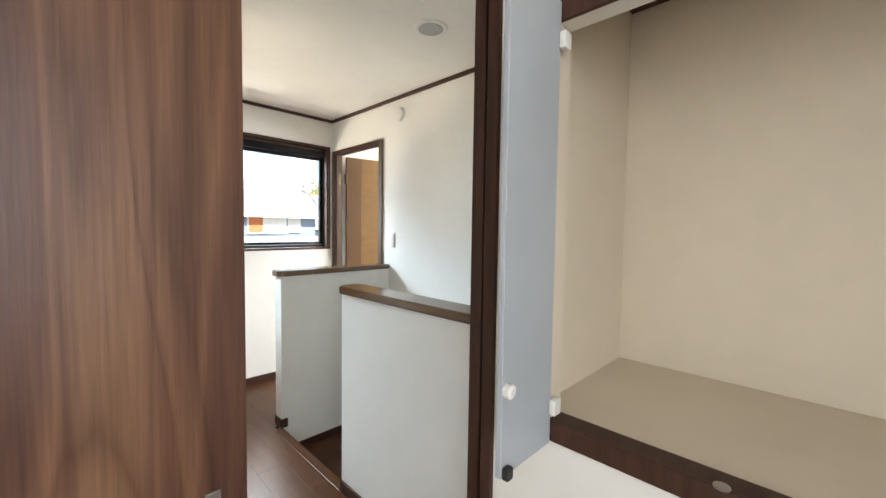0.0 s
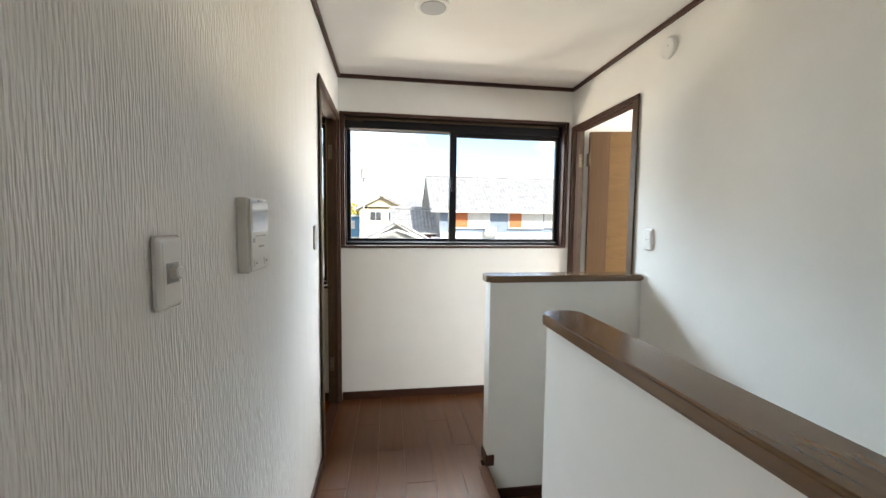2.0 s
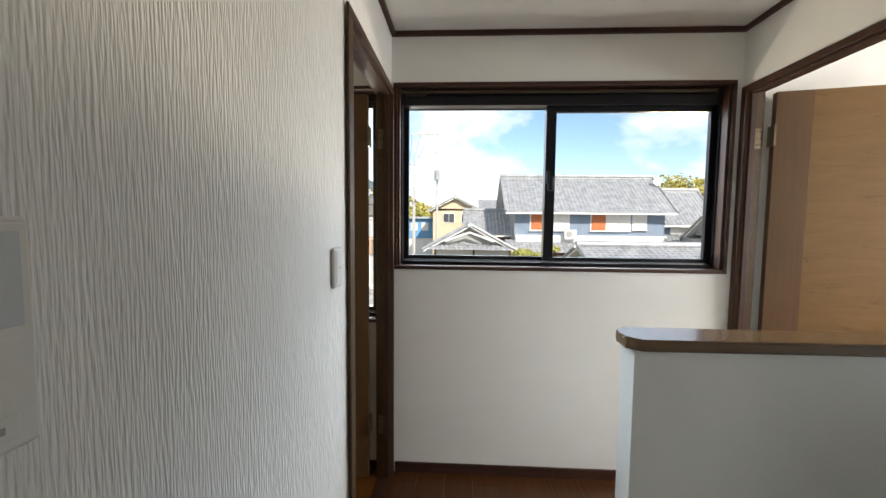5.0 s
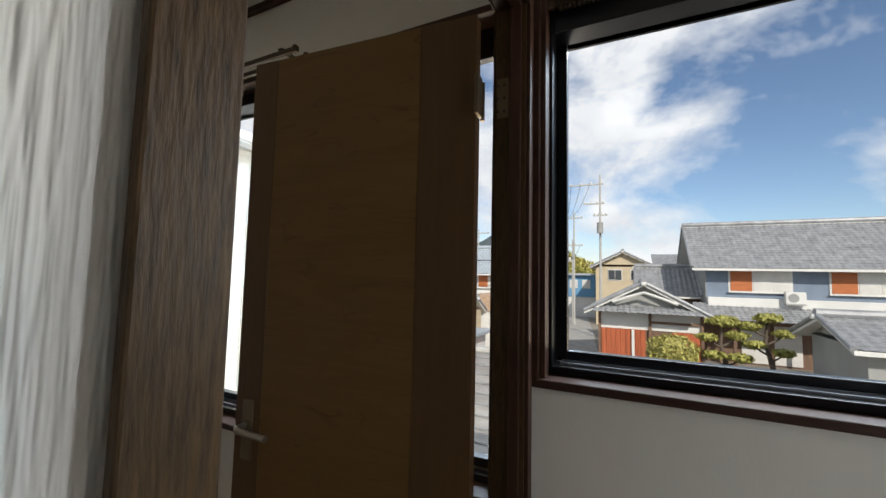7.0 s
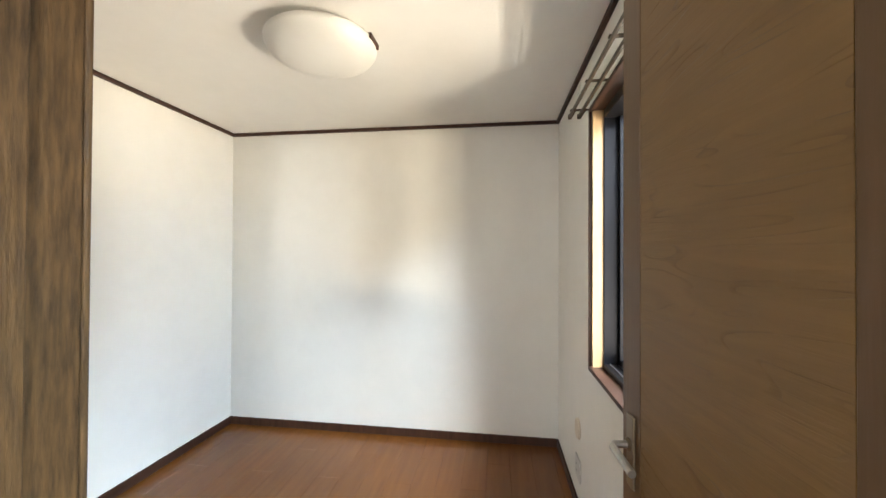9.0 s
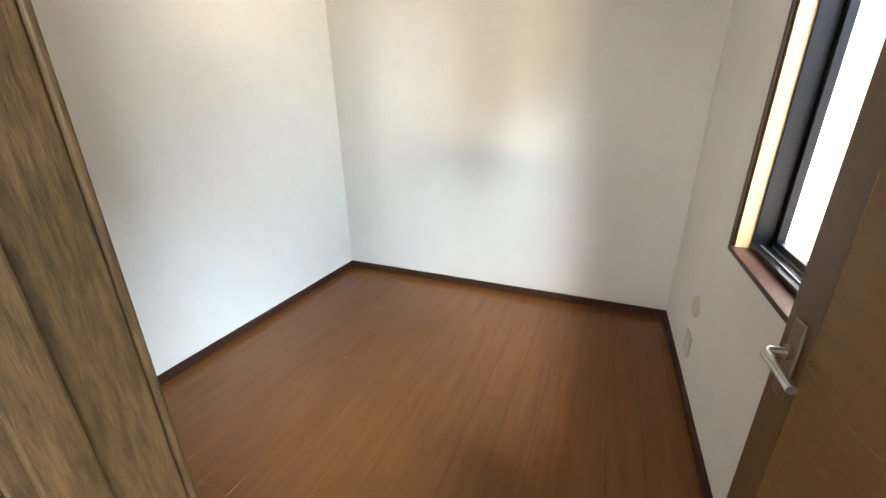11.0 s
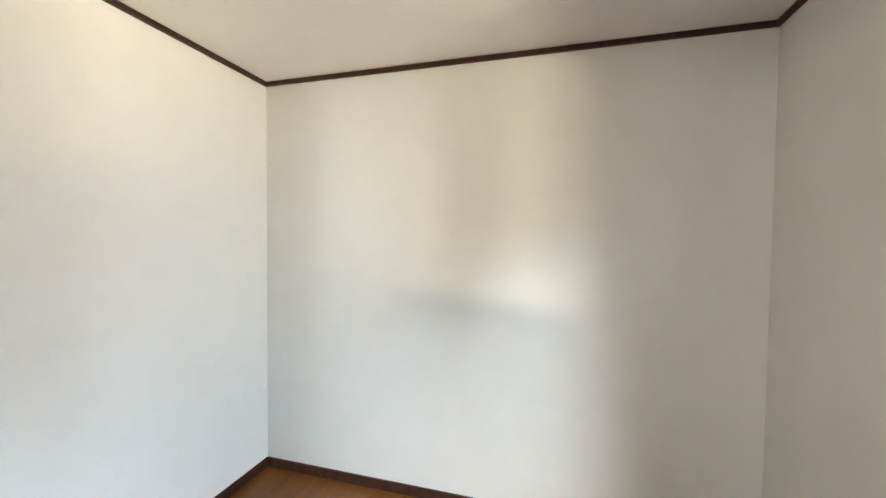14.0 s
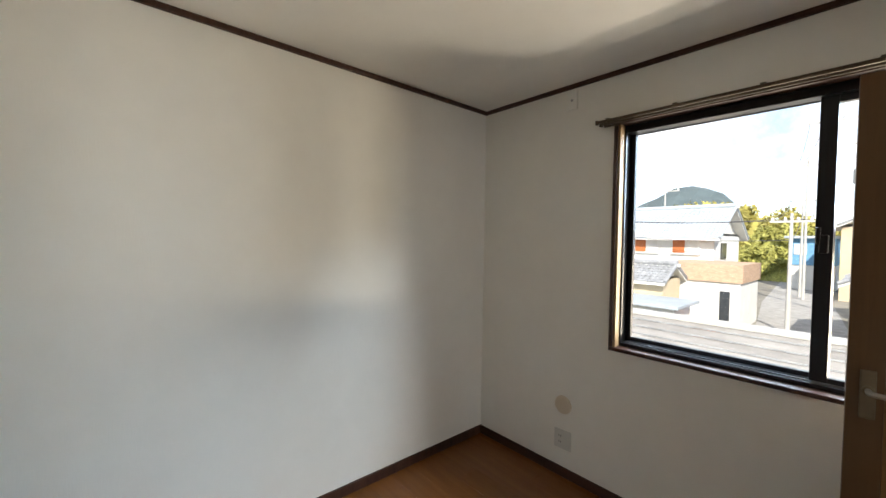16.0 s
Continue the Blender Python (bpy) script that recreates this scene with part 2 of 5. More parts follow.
M_CAB = material("cabinet_lining", (0.66, 0.58, 0.46), 0.6, vary=0.03, bump=0.15, bump_scale=(200, 200, 200))
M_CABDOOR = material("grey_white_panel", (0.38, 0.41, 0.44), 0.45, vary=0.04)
# the screen's pale reflection is put into its base colour
M_LCD = material("painted_reflection_screen", (0.62, 0.66, 0.68), 0.08, vary=0.05)

M_GLASS = bpy.data.materials.new("window_glass")
M_GLASS.use_nodes = True
gt = M_GLASS.node_tree
gt.nodes.clear()
g_out, g_tr, g_gl, g_mx, g_fr = (gt.nodes.new(k) for k in ("ShaderNodeOutputMaterial", "ShaderNodeBsdfTransparent",
                                                          "ShaderNodeBsdfGlossy", "ShaderNodeMixShader", "ShaderNodeLayerWeight"))
g_gl.inputs["Roughness"].default_value = 0.02
g_fr.inputs["Blend"].default_value = 0.12
g_pw = gt.nodes.new("ShaderNodeMath")
g_pw.operation, g_pw.inputs[1].default_value = "MULTIPLY", 0.28
gt.links.new(g_fr.outputs["Facing"], g_pw.inputs[0])
gt.links.new(g_pw.outputs[0], g_mx.inputs[0])
gt.links.new(g_tr.outputs[0], g_mx.inputs[1])
gt.links.new(g_gl.outputs[0], g_mx.inputs[2])
gt.links.new(g_mx.outputs[0], g_out.inputs[0])

# ---- building blocks ----


def mesh_of(bm, name, mat):
    me = bpy.data.meshes.new(name)
    bmesh.ops.recalc_face_normals(bm, faces=bm.faces)
    bm.to_mesh(me)
    bm.free()
    me.materials.append(mat)
    return me


def part(name, bm, mat, parent, label=""):
    """One mesh object, in its parent's own axes."""
    ob = new(name, mesh_of(bm, name, mat))
    ob.parent = parent
    return tagged(ob, label)


def thing(name, label, category, place=(0, 0, 0), turn=0.0, group="", kind=""):
    ob = new(name)
    ob.matrix_basis = pose(*place, 0, 0, turn)
    return tagged(ob, label, category, group, kind)


def solid(name, bm, mat, label="", category="", kind="", group="", place=None):
    ob = new(name, mesh_of(bm, name, mat))
    if place is not None:
        ob.matrix_basis = place
    return tagged(ob, label, category, group, kind)


def box(x0, x1, y0, y1, z0, z1, bevel=0.0, bm=None, segments=2):
    fresh = bm is None
    bm = bmesh.new() if fresh else bm
    got = bmesh.ops.create_cube(bm, size=1.0)
    for v in got["verts"]:
        v.co = Vector((x0 + (v.co.x + 0.5) * (x1 - x0), y0 + (v.co.y + 0.5) * (y1 - y0), z0 + (v.co.z + 0.5) * (z1 - z0)))
    if bevel:
        edges = list({e for v in got["verts"] for e in v.link_edges})
        bmesh.ops.bevel(bm, geom=edges, offset=bevel, segments=segments, affect="EDGES", profile=0.5)
    return bm


def prism(points, z0, z1, bevel=0.0, bm=None):
    """An upright prism over a polygon in plan."""
    bm = bmesh.new() if bm is None else bm
    low = [bm.verts.new((x, y, z0)) for x, y in points]
    top = [bm.verts.new((x, y, z1)) for x, y in points]
    n = len(points)
    faces = [bm.faces.new(low[::-1]), bm.faces.new(top)]
    faces += [bm.faces.new((low[i], low[(i + 1) % n], top[(i + 1) % n], top[i])) for i in range(n)]
    if bevel:
        bmesh.ops.bevel(bm, geom=list(faces[1].edges) + list(faces[0].edges), offset=bevel, segments=3, affect="EDGES")
    return bm


def tube(points, radius, sides=8, bm=None, taper=1.0):
    """A round bar along a line of points."""
    bm = bmesh.new() if bm is None else bm
    pts = [Vector(p) for p in points]
    rings = []
    for i, p in enumerate(pts):
        d = (pts[min(i + 1, len(pts) - 1)] - pts[max(i - 1, 0)]).normalized()
        u = d.orthogonal().normalized() if abs(d.z) > 0.9 else d.cross(Vector((0, 0, 1))).normalized()
        w = d.cross(u)
        r = radius * (1 + (taper - 1) * i / max(len(pts) - 1, 1))
        rings.append([bm.verts.new(p + r * (math.cos(a) * u + math.sin(a) * w)) for a in
                      (2 * math.pi * k / sides for k in range(sides))])
    for a, b in zip(rings, rings[1:]):
        for k in range(sides):
            bm.faces.new((a[k], a[(k + 1) % sides], b[(k + 1) % sides], b[k]))
    bm.faces.new(rings[0][::-1])
    bm.faces.new(rings[-1])
    return bm


def disc(x, y, z, profile, axis="z", sides=32, bm=None):
    """A turned body: profile of (radius, height) along an axis from a place."""
    bm = bmesh.new() if bm is None else bm
    rings = []
    for r, h in profile:
        ring = []
        for k in range(sides):
            a = 2 * math.pi * k / sides
            p, q = r * math.cos(a), r * math.sin(a)
            ring.append(bm.verts.new({"z": (x + p, y + q, z + h), "x": (x + h, y + p, z + q), "y": (x + p, y + h, z + q)}[axis]))
        rings.append(ring)
    for a, b in zip(rings, rings[1:]):
        for k in range(sides):
            bm.faces.new((a[k], a[(k + 1) % sides], b[(k + 1) % sides], b[k]))
    bm.faces.new(rings[0][::-1])
    bm.faces.new(rings[-1])
    return bm


def wall(name, along, a0, a1, b0, b1, z0, z1, mat, holes=()):
    """A wall that runs along x or y from a0 to a1, b0 to b1 thick, with openings (a, a, z, z) right through it."""
    xs = sorted({a0, a1, *[h for o in holes for h in o[:2]]})
    zs = sorted({z0, z1, *[h for o in holes for h in o[2:]]})
    xs, zs = [v for v in xs if a0 <= v <= a1], [v for v in zs if z0 <= v <= z1]

    def full(i, k):
        if not (0 <= i < len(xs) - 1 and 0 <= k < len(zs) - 1):
            return False
        a, z = (xs[i] + xs[i + 1]) / 2, (zs[k] + zs[k + 1]) / 2
        return not any(o[0] < a < o[1] and o[2] < z < o[3] for o in holes)

    bm = bmesh.new()

    def quad(*pts):
        bm.faces.new([bm.verts.new((a, b, z) if along == "x" else (b, a, z)) for a, b, z in pts])

    for i in range(len(xs) - 1):
        for k in range(len(zs) - 1):
            if not full(i, k):
                continue
            p, q, r, s = xs[i], xs[i + 1], zs[k], zs[k + 1]
            quad((p, b0, r), (q, b0, r), (q, b0, s), (p, b0, s))
            quad((p, b1, r), (p, b1, s), (q, b1, s), (q, b1, r))
            if not full(i - 1, k):
                quad((p, b0, r), (p, b0, s), (p, b1, s), (p, b1, r))
            if not full(i + 1, k):
                quad((q, b0, r), (q, b1, r), (q, b1, s), (q, b0, s))
            if not full(i, k - 1):
                quad((p, b0, r), (p, b1, r), (q, b1, r), (q, b0, r))
            if not full(i, k + 1):
                quad((p, b0, s), (q, b0, s), (q, b1, s), (p, b1, s))
    bmesh.ops.remove_doubles(bm, verts=bm.verts, dist=1e-5)
    return solid(name, bm, mat, kind="structure", category="wall")


# ---- the setting ----
H = 2.4
HALL_W = 1.795
ROOM_W, ROOM_D = -2.723, -2.634      # far wall and side wall of the small room
T = 0.066                            # partition thickness
DOOR_A, DOOR_B, DOOR_H = -0.783, -0.045, 2.07   # clear opening of the two doors at the window
Y_END = -2.75                        # hall side of the wall with the sliding door

HALL_WIN = (0.03, 1.742, 1.170, 2.125)
ROOM_WIN = (-1.735, -0.075, 0.872, 2.11)
wall("wall_north", "x", -2.85, 4.5, 0.0, 0.16, -0.3, 2.6, M_PAPER, [HALL_WIN, ROOM_WIN, (2.6, 4.0, 0.9, 2.1)])
wall("wall_west_hall", "y", Y_END + 0.022, -0.0005, -0.05, 0.0, -0.3, 2.6, M_RIDGED, [(DOOR_A - 0.02, DOOR_B + 0.02, -0.3, DOOR_H + 0.02)])
wall("wall_room_east", "y", ROOM_D, -0.0005, -T, -0.0505, -0.3, 2.6, M_PAPER, [(DOOR_A - 0.02, DOOR_B + 0.02, -0.3, DOOR_H + 0.02)])
wall("wall_east_hall", "y", -4.7, -0.0005, HALL_W, HALL_W + T, -3.2, 2.6, M_PAPER, [(DOOR_A - 0.02, DOOR_B + 0.02, 0.0, DOOR_H + 0.02)])
wall("wall_room_west", "y", ROOM_D - 0.1, -0.0005, ROOM_W - 0.1, ROOM_W, -0.3, 2.6, M_PAPER)
wall("wall_room_south", "x", ROOM_W, -T - 0.0005, ROOM_D - T, ROOM_D, -0.3, 2.6, M_PAPER)
wall("wall_hall_south", "x", 0.746, HALL_W - 0.0005, Y_END - T, Y_END, -3.2, 2.6, M_PAPER)
wall("wall_slider_screen", "x", -2.0, -0.0505, ROOM_D - T - 0.007, ROOM_D - T - 0.0005, -0.3, 2.6, M_PAPER)
wall("wall_over_slider", "x", 0.0, 0.7455, Y_END - T, Y_END, 2.07, 2.6, M_PAPER)
wall("wall_study_east", "y", -4.7, Y_END - T - 0.0455, 0.650, 0.710, -0.3, 2.6, M_PAPER, [(-4.123, -3.003, 0.91, 1.815)])
wall("wall_study_south", "x", -2.1, 0.725, -4.80, -4.7005, -0.3, 2.6, M_PAPER, [(-1.7, -0.1, 0.9, 2.1)])
wall("wall_study_west", "y", -4.7, Y_END - 0.0505, -2.1, -2.0005, -0.3, 2.6, M_PAPER)
wall("wall_east_room_south", "x", HALL_W + T, 4.5, -3.1, -3.0, -0.3, 2.6, M_PAPER)
wall("wall_east_room_east", "y", -3.0, -0.0005, 4.5, 4.6, -0.3, 2.6, M_PAPER, [(-2.3, -0.6, 0.9, 2.1)])

solid("ceiling_hall", box(0.0, HALL_W, Y_END, 0, H, H + 0.1), M_CEIL, kind="structure", category="ceiling")
solid("ceiling_room", box(ROOM_W, -T, ROOM_D, 0, H, H + 0.1), M_CEIL, kind="structure", category="ceiling")
solid("ceiling_study", box(-2.0, 0.665, -4.7, Y_END - 0.031, H, H + 0.1), M_CEIL, kind="structure", category="ceiling")
solid("ceiling_east_room", box(HALL_W + T, 4.5, -3.0, 0, H, H + 0.1), M_CEIL, kind="structure", category="ceiling")
solid("roof_slab", box(-3.4, 5.2, -5.2, 0.75, H + 0.21, H + 0.36), M_CEIL, kind="structure", category="roof")


def planks(name, x0, x1, y0, y1, along, width, length, mat, label):
    base = solid(name, box(x0, x1, y0, y1, -0.30, -0.014), M_BLACK, label, "floor", "structure")
    lo, hi, a0, a1 = (y0, y1, x0, x1) if along == "x" else (x0, x1, y0, y1)
    row, at = 0, lo
    while at < hi - 0.01:
        far = min(at + width, hi)
        p = a0 - (row % 3) * length / 3
        while p < a1 - 0.005:
            q0, q1 = max(p, a0), min(p + length, a1)
            if q1 - q0 > 0.01:
                g = 0.0003
                span = (q0 + g, q1 - g, at + g, far - g) if along == "x" else (at + g, far - g, q0 + g, q1 - g)
                part("plank", box(*span, -0.013, 0.0, 0.0007, segments=1), mat, base)
            p += length
        at += width
        row += 1
    return base


planks("floor_hall", 0.0, 0.880, Y_END - T, 0.0, "y", 0.1515, 0.909, M_HALL_FLOOR, "dark brown glossy floorboards of the landing")
planks("floor_hall_corner", 0.881, HALL_W, -0.86, 0.0, "y", 0.1515, 0.909, M_HALL_FLOOR, "dark brown glossy floorboards by the window")
planks("floor_room", ROOM_W, -T, ROOM_D, 0.0, "x", 0.1515, 0.909, M_ROOM_FLOOR, "amber brown glossy floorboards of the small room")
planks("floor_study", -2.0, 0.665, -4.7, Y_END - T - 0.001, "x", 0.303, 1.818, M_HALL_FLOOR, "dark brown floorboards behind the sliding door")
planks("floor_east_room", HALL_W + T, 4.5, -3.0, 0.0, "x", 0.303, 1.818, M_ROOM_FLOOR, "amber brown floorboards of the east room")
solid("threshold_west", box(-T, 0.0, DOOR_A, DOOR_B, -0.02, 0.004, 0.002), M_TRIM, "dark wooden door threshold", "threshold", "structure")
solid("threshold_east", box(HALL_W, HALL_W + T, DOOR_A, DOOR_B, -0.02, 0.004, 0.002), M_TRIM, "dark wooden door threshold", "threshold", "structure")


def strip(name, x0, x1, y0, y1, z0, z1, mat, label):
    return solid(name, box(x0, x1, y0, y1, z0, z1, 0.002, segments=1), mat, label, "trim", "structure")


CR, BB = 0.024, 0.06
crown, base_l = "dark brown ceiling moulding", "dark brown wooden skirting board"
strip("trim_crown_1", 0.0005, HALL_W, -0.022, -0.0005, H - CR, H, M_TRIM_H, crown)
strip("trim_crown_2", 0.0005, 0.022, Y_END, -0.0225, H - CR, H, M_TRIM, crown)
strip("trim_crown_3", HALL_W - 0.022, HALL_W - 0.0005, Y_END, -0.0225, H - CR, H, M_TRIM, crown)
strip("trim_crown_4", ROOM_W, -T, -0.022, -0.0005, H - CR, H, M_TRIM_H, crown)
strip("trim_crown_5", ROOM_W, -T, ROOM_D, ROOM_D + 0.022, H - CR, H, M_TRIM_H, crown)
strip("trim_crown_6", ROOM_W, ROOM_W + 0.022, ROOM_D + 0.0225, -0.0225, H - CR, H, M_TRIM, crown)
strip("trim_crown_7", -T - 0.022, -T - 0.0005, ROOM_D + 0.0225, -0.0225, H - CR, H, M_TRIM, crown)
strip("baseboard_1", 0.02, 0.905, -0.012, -0.0005, 0, BB, M_TRIM_H, base_l)
strip("baseboard_2", 0.0005, 0.012, Y_END, DOOR_A - 0.03, 0, BB, M_TRIM, base_l)
strip("baseboard_3", 0.905, HALL_W - 0.02, -0.012, -0.0005, 0, BB, M_TRIM_H, base_l)
strip("baseboard_4", ROOM_W, -T, -0.012, -0.0005, 0, BB, M_TRIM_H, base_l)
strip("baseboard_5", ROOM_W, -T, ROOM_D, ROOM_D + 0.012, 0, BB, M_TRIM_H, base_l)
strip("baseboard_6", ROOM_W, ROOM_W + 0.012, ROOM_D + 0.0125, -0.0125, 0, BB, M_TRIM, base_l)
strip("baseboard_7", -T - 0.012, -T - 0.0005, ROOM_D + 0.0125, DOOR_A - 0.03, 0, BB, M_TRIM, base_l)

# half walls round the stairwell, with their lacquered caps
HW1 = (0.8710, 0.9470)
HW2 = (-0.905, -0.808)
half_1 = solid("wall_half_stair", box(HW1[0], HW1[1], Y_END, -1.735, -1.6, 1.03), M_PAPER, "white papered half wall beside the stairwell", "half wall", "structure")
half_2 = solid("wall_half_landing", box(0.9070, HALL_W, HW2[0], HW2[1], -1.6, 1.03), M_PAPER, "white papered half wall at the head of the stairs", "half wall", "structure")
strip("baseboard_8", HW1[0] - 0.01, HW1[0] - 0.0005, Y_END, -1.735, 0, BB, M_TRIM, base_l)
strip("baseboard_9", 0.8970, 0.9065, HW2[0] - 0.01, HW2[1], 0, BB, M_TRIM, base_l)
strip("baseboard_10", 0.9070, 0.9450, HW2[0] - 0.010, HW2[0] - 0.0005, 0, BB, M_TRIM_H, base_l)
strip("baseboard_11", 0.9650, HALL_W, HW2[0] - 0.010, HW2[0] - 0.0005, -0.20, -0.14, M_TRIM_H, base_l)
strip("baseboard_12", 0.9070, HALL_W, HW2[1] + 0.0005, HW2[1] + 0.01, 0, BB, M_TRIM_H, base_l)


def rounded(x0, x1, y0, y1, corners, r=0.035, n=6):
    """A plan outline with the named corners rounded; corners are pairs of signs."""
    out = []
    for sx, sy in ((-1, -1), (1, -1), (1, 1), (-1, 1)):
        cx, cy = (x0 if sx < 0 else x1), (y0 if sy < 0 else y1)
        if (sx, sy) not in corners:
            out.append((cx, cy))
            continue
        start = {(-1, -1): 180, (1, -1): 270, (1, 1): 0, (-1, 1): 90}[(sx, sy)]
        for k in range(n + 1):
            a = radians(start + 90 * k / n)
            out.append((cx - sx * r + r * math.cos(a), cy - sy * r + r * math.sin(a)))
    return out


solid("cap_stair", prism(rounded(0.8500, 0.9800, Y_END, -1.722, {(-1, 1), (1, 1)}, 0.03), 1.0305, 1.067, 0.008), M_CAP,
      "glossy brown wooden cap on the stairwell half wall", "cap", "structure")
solid("cap_landing", prism(rounded(0.8850, HALL_W - 0.001, -0.925, -0.785, {(-1, 1), (-1, -1)}), 1.0305, 1.067, 0.008), M_CAP_X,
      "glossy brown wooden cap on the landing half wall", "cap", "structure")

# the stairs: three winders, then a straight flight
stairs = thing("stairs", "dark brown wooden stairs going down from the landing", "stairs", kind="structure")
part("nosing", box(0.8570, 0.9110, -1.735, -0.905, -0.03, 0.002, 0.004), M_HALL_FLOOR, stairs)
part("riser", box(0.8810, 0.9030, -1.735, -0.905, -0.195, -0.031), M_HALL_FLOOR, stairs)
RISE = 0.195
PIV = (0.9800, -1.745)
rim = [(0.9070, -0.906), (1.4350, -0.906), (HALL_W - 0.001, -0.906), (HALL_W - 0.001, -1.30), (HALL_W - 0.001, -1.745)]
for k, pts in enumerate(([PIV, rim[1], rim[0], (0.9070, -1.745)], [PIV, rim[3], rim[2], rim[1]], [PIV, rim[4], rim[3]])):
    part("tread", prism(pts, -RISE * (k + 1) - 0.03, -RISE * (k + 1)), M_HALL_FLOOR, stairs)
    part("riser", box(0.9650, HALL_W - 0.002, -1.74, -0.91, -RISE * (k + 2), -RISE * (k + 1) - 0.031), M_TRIM, stairs)
for k in range(4):
    y1 = -1.745 - 0.24 * k
    part("tread", box(0.9710, HALL_W - 0.001, y1 - 0.26, y1, -RISE * (k + 4) - 0.03, -RISE * (k + 4), 0.004), M_CAP, stairs)
    part("riser", box(0.9710, HALL_W - 0.001, y1 - 0.02, y1, -RISE * (k + 4), -RISE * (k + 3) - 0.031), M_TRIM, stairs)
solid("floor_below", box(0.75, HALL_W, Y_END, -0.5, -3.3, -3.2), M_HALL_FLOOR, kind="structure", category="floor")


# ---- windows ----
def window(name, x0, x1, z0, z1, xm, head, m_trim, m_liner, label):
    """A sliding window of two sashes: lining boards, a black frame, sashes with panes, a latch."""
    w = thing(name, label, "window", kind="structure")
    e, f = 0.02, 0.026
    part("window_sill", box(x0 - e, x1 + e, -0.014, 0.075, z0 - 0.016, z0 + 0.004, 0.003), m_trim, w)
    part("head_board", box(x0 - e, x1 + e, -0.014, 0.075, z1 - 0.004, z1 + 0.016, 0.003), m_trim, w)
    for a, b in ((x0 - e, x0), (x1, x1 + e)):
        part("side_board", box(a, b, -0.014, -0.0005, z0 + 0.0045, z1 - 0.0045, 0.003), m_trim, w)
    for a, b in ((x0 - 0.004, x0 + 0.012), (x1 - 0.012, x1 + 0.004)):
        part("liner", box(a, b, 0.0, 0.075, z0 + 0.0045, z1 - 0.0045), m_liner, w)
    frame_part = part("window_frame", box(x0 + 0.0125, x0 + 0.0195, 0.05, 0.15, z0 + 0.005, z1 - 0.005, 0.002), M_ALU, w)
    part("frame_side", box(x1 - 0.0195, x1 - 0.0125, 0.05, 0.15, z0 + 0.005, z1 - 0.005, 0.002), M_ALU, w)
    part("frame_bottom", box(x0 + 0.0200, x1 - 0.0200, 0.05, 0.15, z0 + 0.005, z0 + 0.024, 0.002), M_ALU, w)
    part("frame_head", box(x0 + 0.0200, x1 - 0.0200, 0.05, 0.15, z1 - head, z1 - 0.005, 0.002), M_ALU, w)
    for k in range(2):
        part("track", box(x0 + 0.035, x1 - 0.035, 0.072 + 0.036 * k, 0.076 + 0.036 * k, z0 + 0.0245, z0 + 0.031), M_ALU_GREY, w)
    zb, zt = z0 + 0.026, z1 - head + 0.006
    for k, (a, b) in enumerate(((x0 + 0.020, xm + 0.028), (xm - 0.028, x1 - 0.020))):
        y0 = 0.114 if k == 0 else 0.078
        s = part("sash", box(a, a + (f if k == 0 else 0.054), y0, y0 + 0.028, zb, zt, 0.002), M_ALU, w)
        part("stile", box(b - (0.054 if k == 0 else f), b, y0, y0 + 0.028, zb, zt, 0.002), M_ALU, s)
        lo, hi = a + (f if k == 0 else 0.054), b - (0.054 if k == 0 else f)
        part("bottom_rail", box(lo, hi, y0, y0 + 0.028, zb, zb + 0.026, 0.002), M_ALU, s)
        part("top_rail", box(lo, hi, y0, y0 + 0.028, zt - (0.006 if k == 0 else 0.036), zt, 0.002), M_ALU, s)
        g = part("pane", box(lo - 0.004, hi + 0.004, y0 + 0.012, y0 + 0.016, zb + 0.02, zt - 0.004), M_GLASS, s)
        g.visible_shadow = False
    zl = (z0 + z1) / 2 - 0.06
    latch = part("latch", box(xm - 0.014, xm + 0.014, 0.055, 0.078, zl, zl + 0.075, 0.005), M_ALU, w)
    part("latch_lever", box(xm - 0.024, xm - 0.010, 0.048, 0.062, zl + 0.035, zl + 0.105, 0.004), M_ALU, latch)
    return w


window("window_1", *HALL_WIN, 0.86, 0.085, M_TRIM_H, M_TRIM, "black aluminium sliding window in dark wood at the end of the landing")
window("window_2", *ROOM_WIN, -0.92, 0.045, M_TRIM_H, M_LINER, "black aluminium sliding window with pale wood lining in the small room")


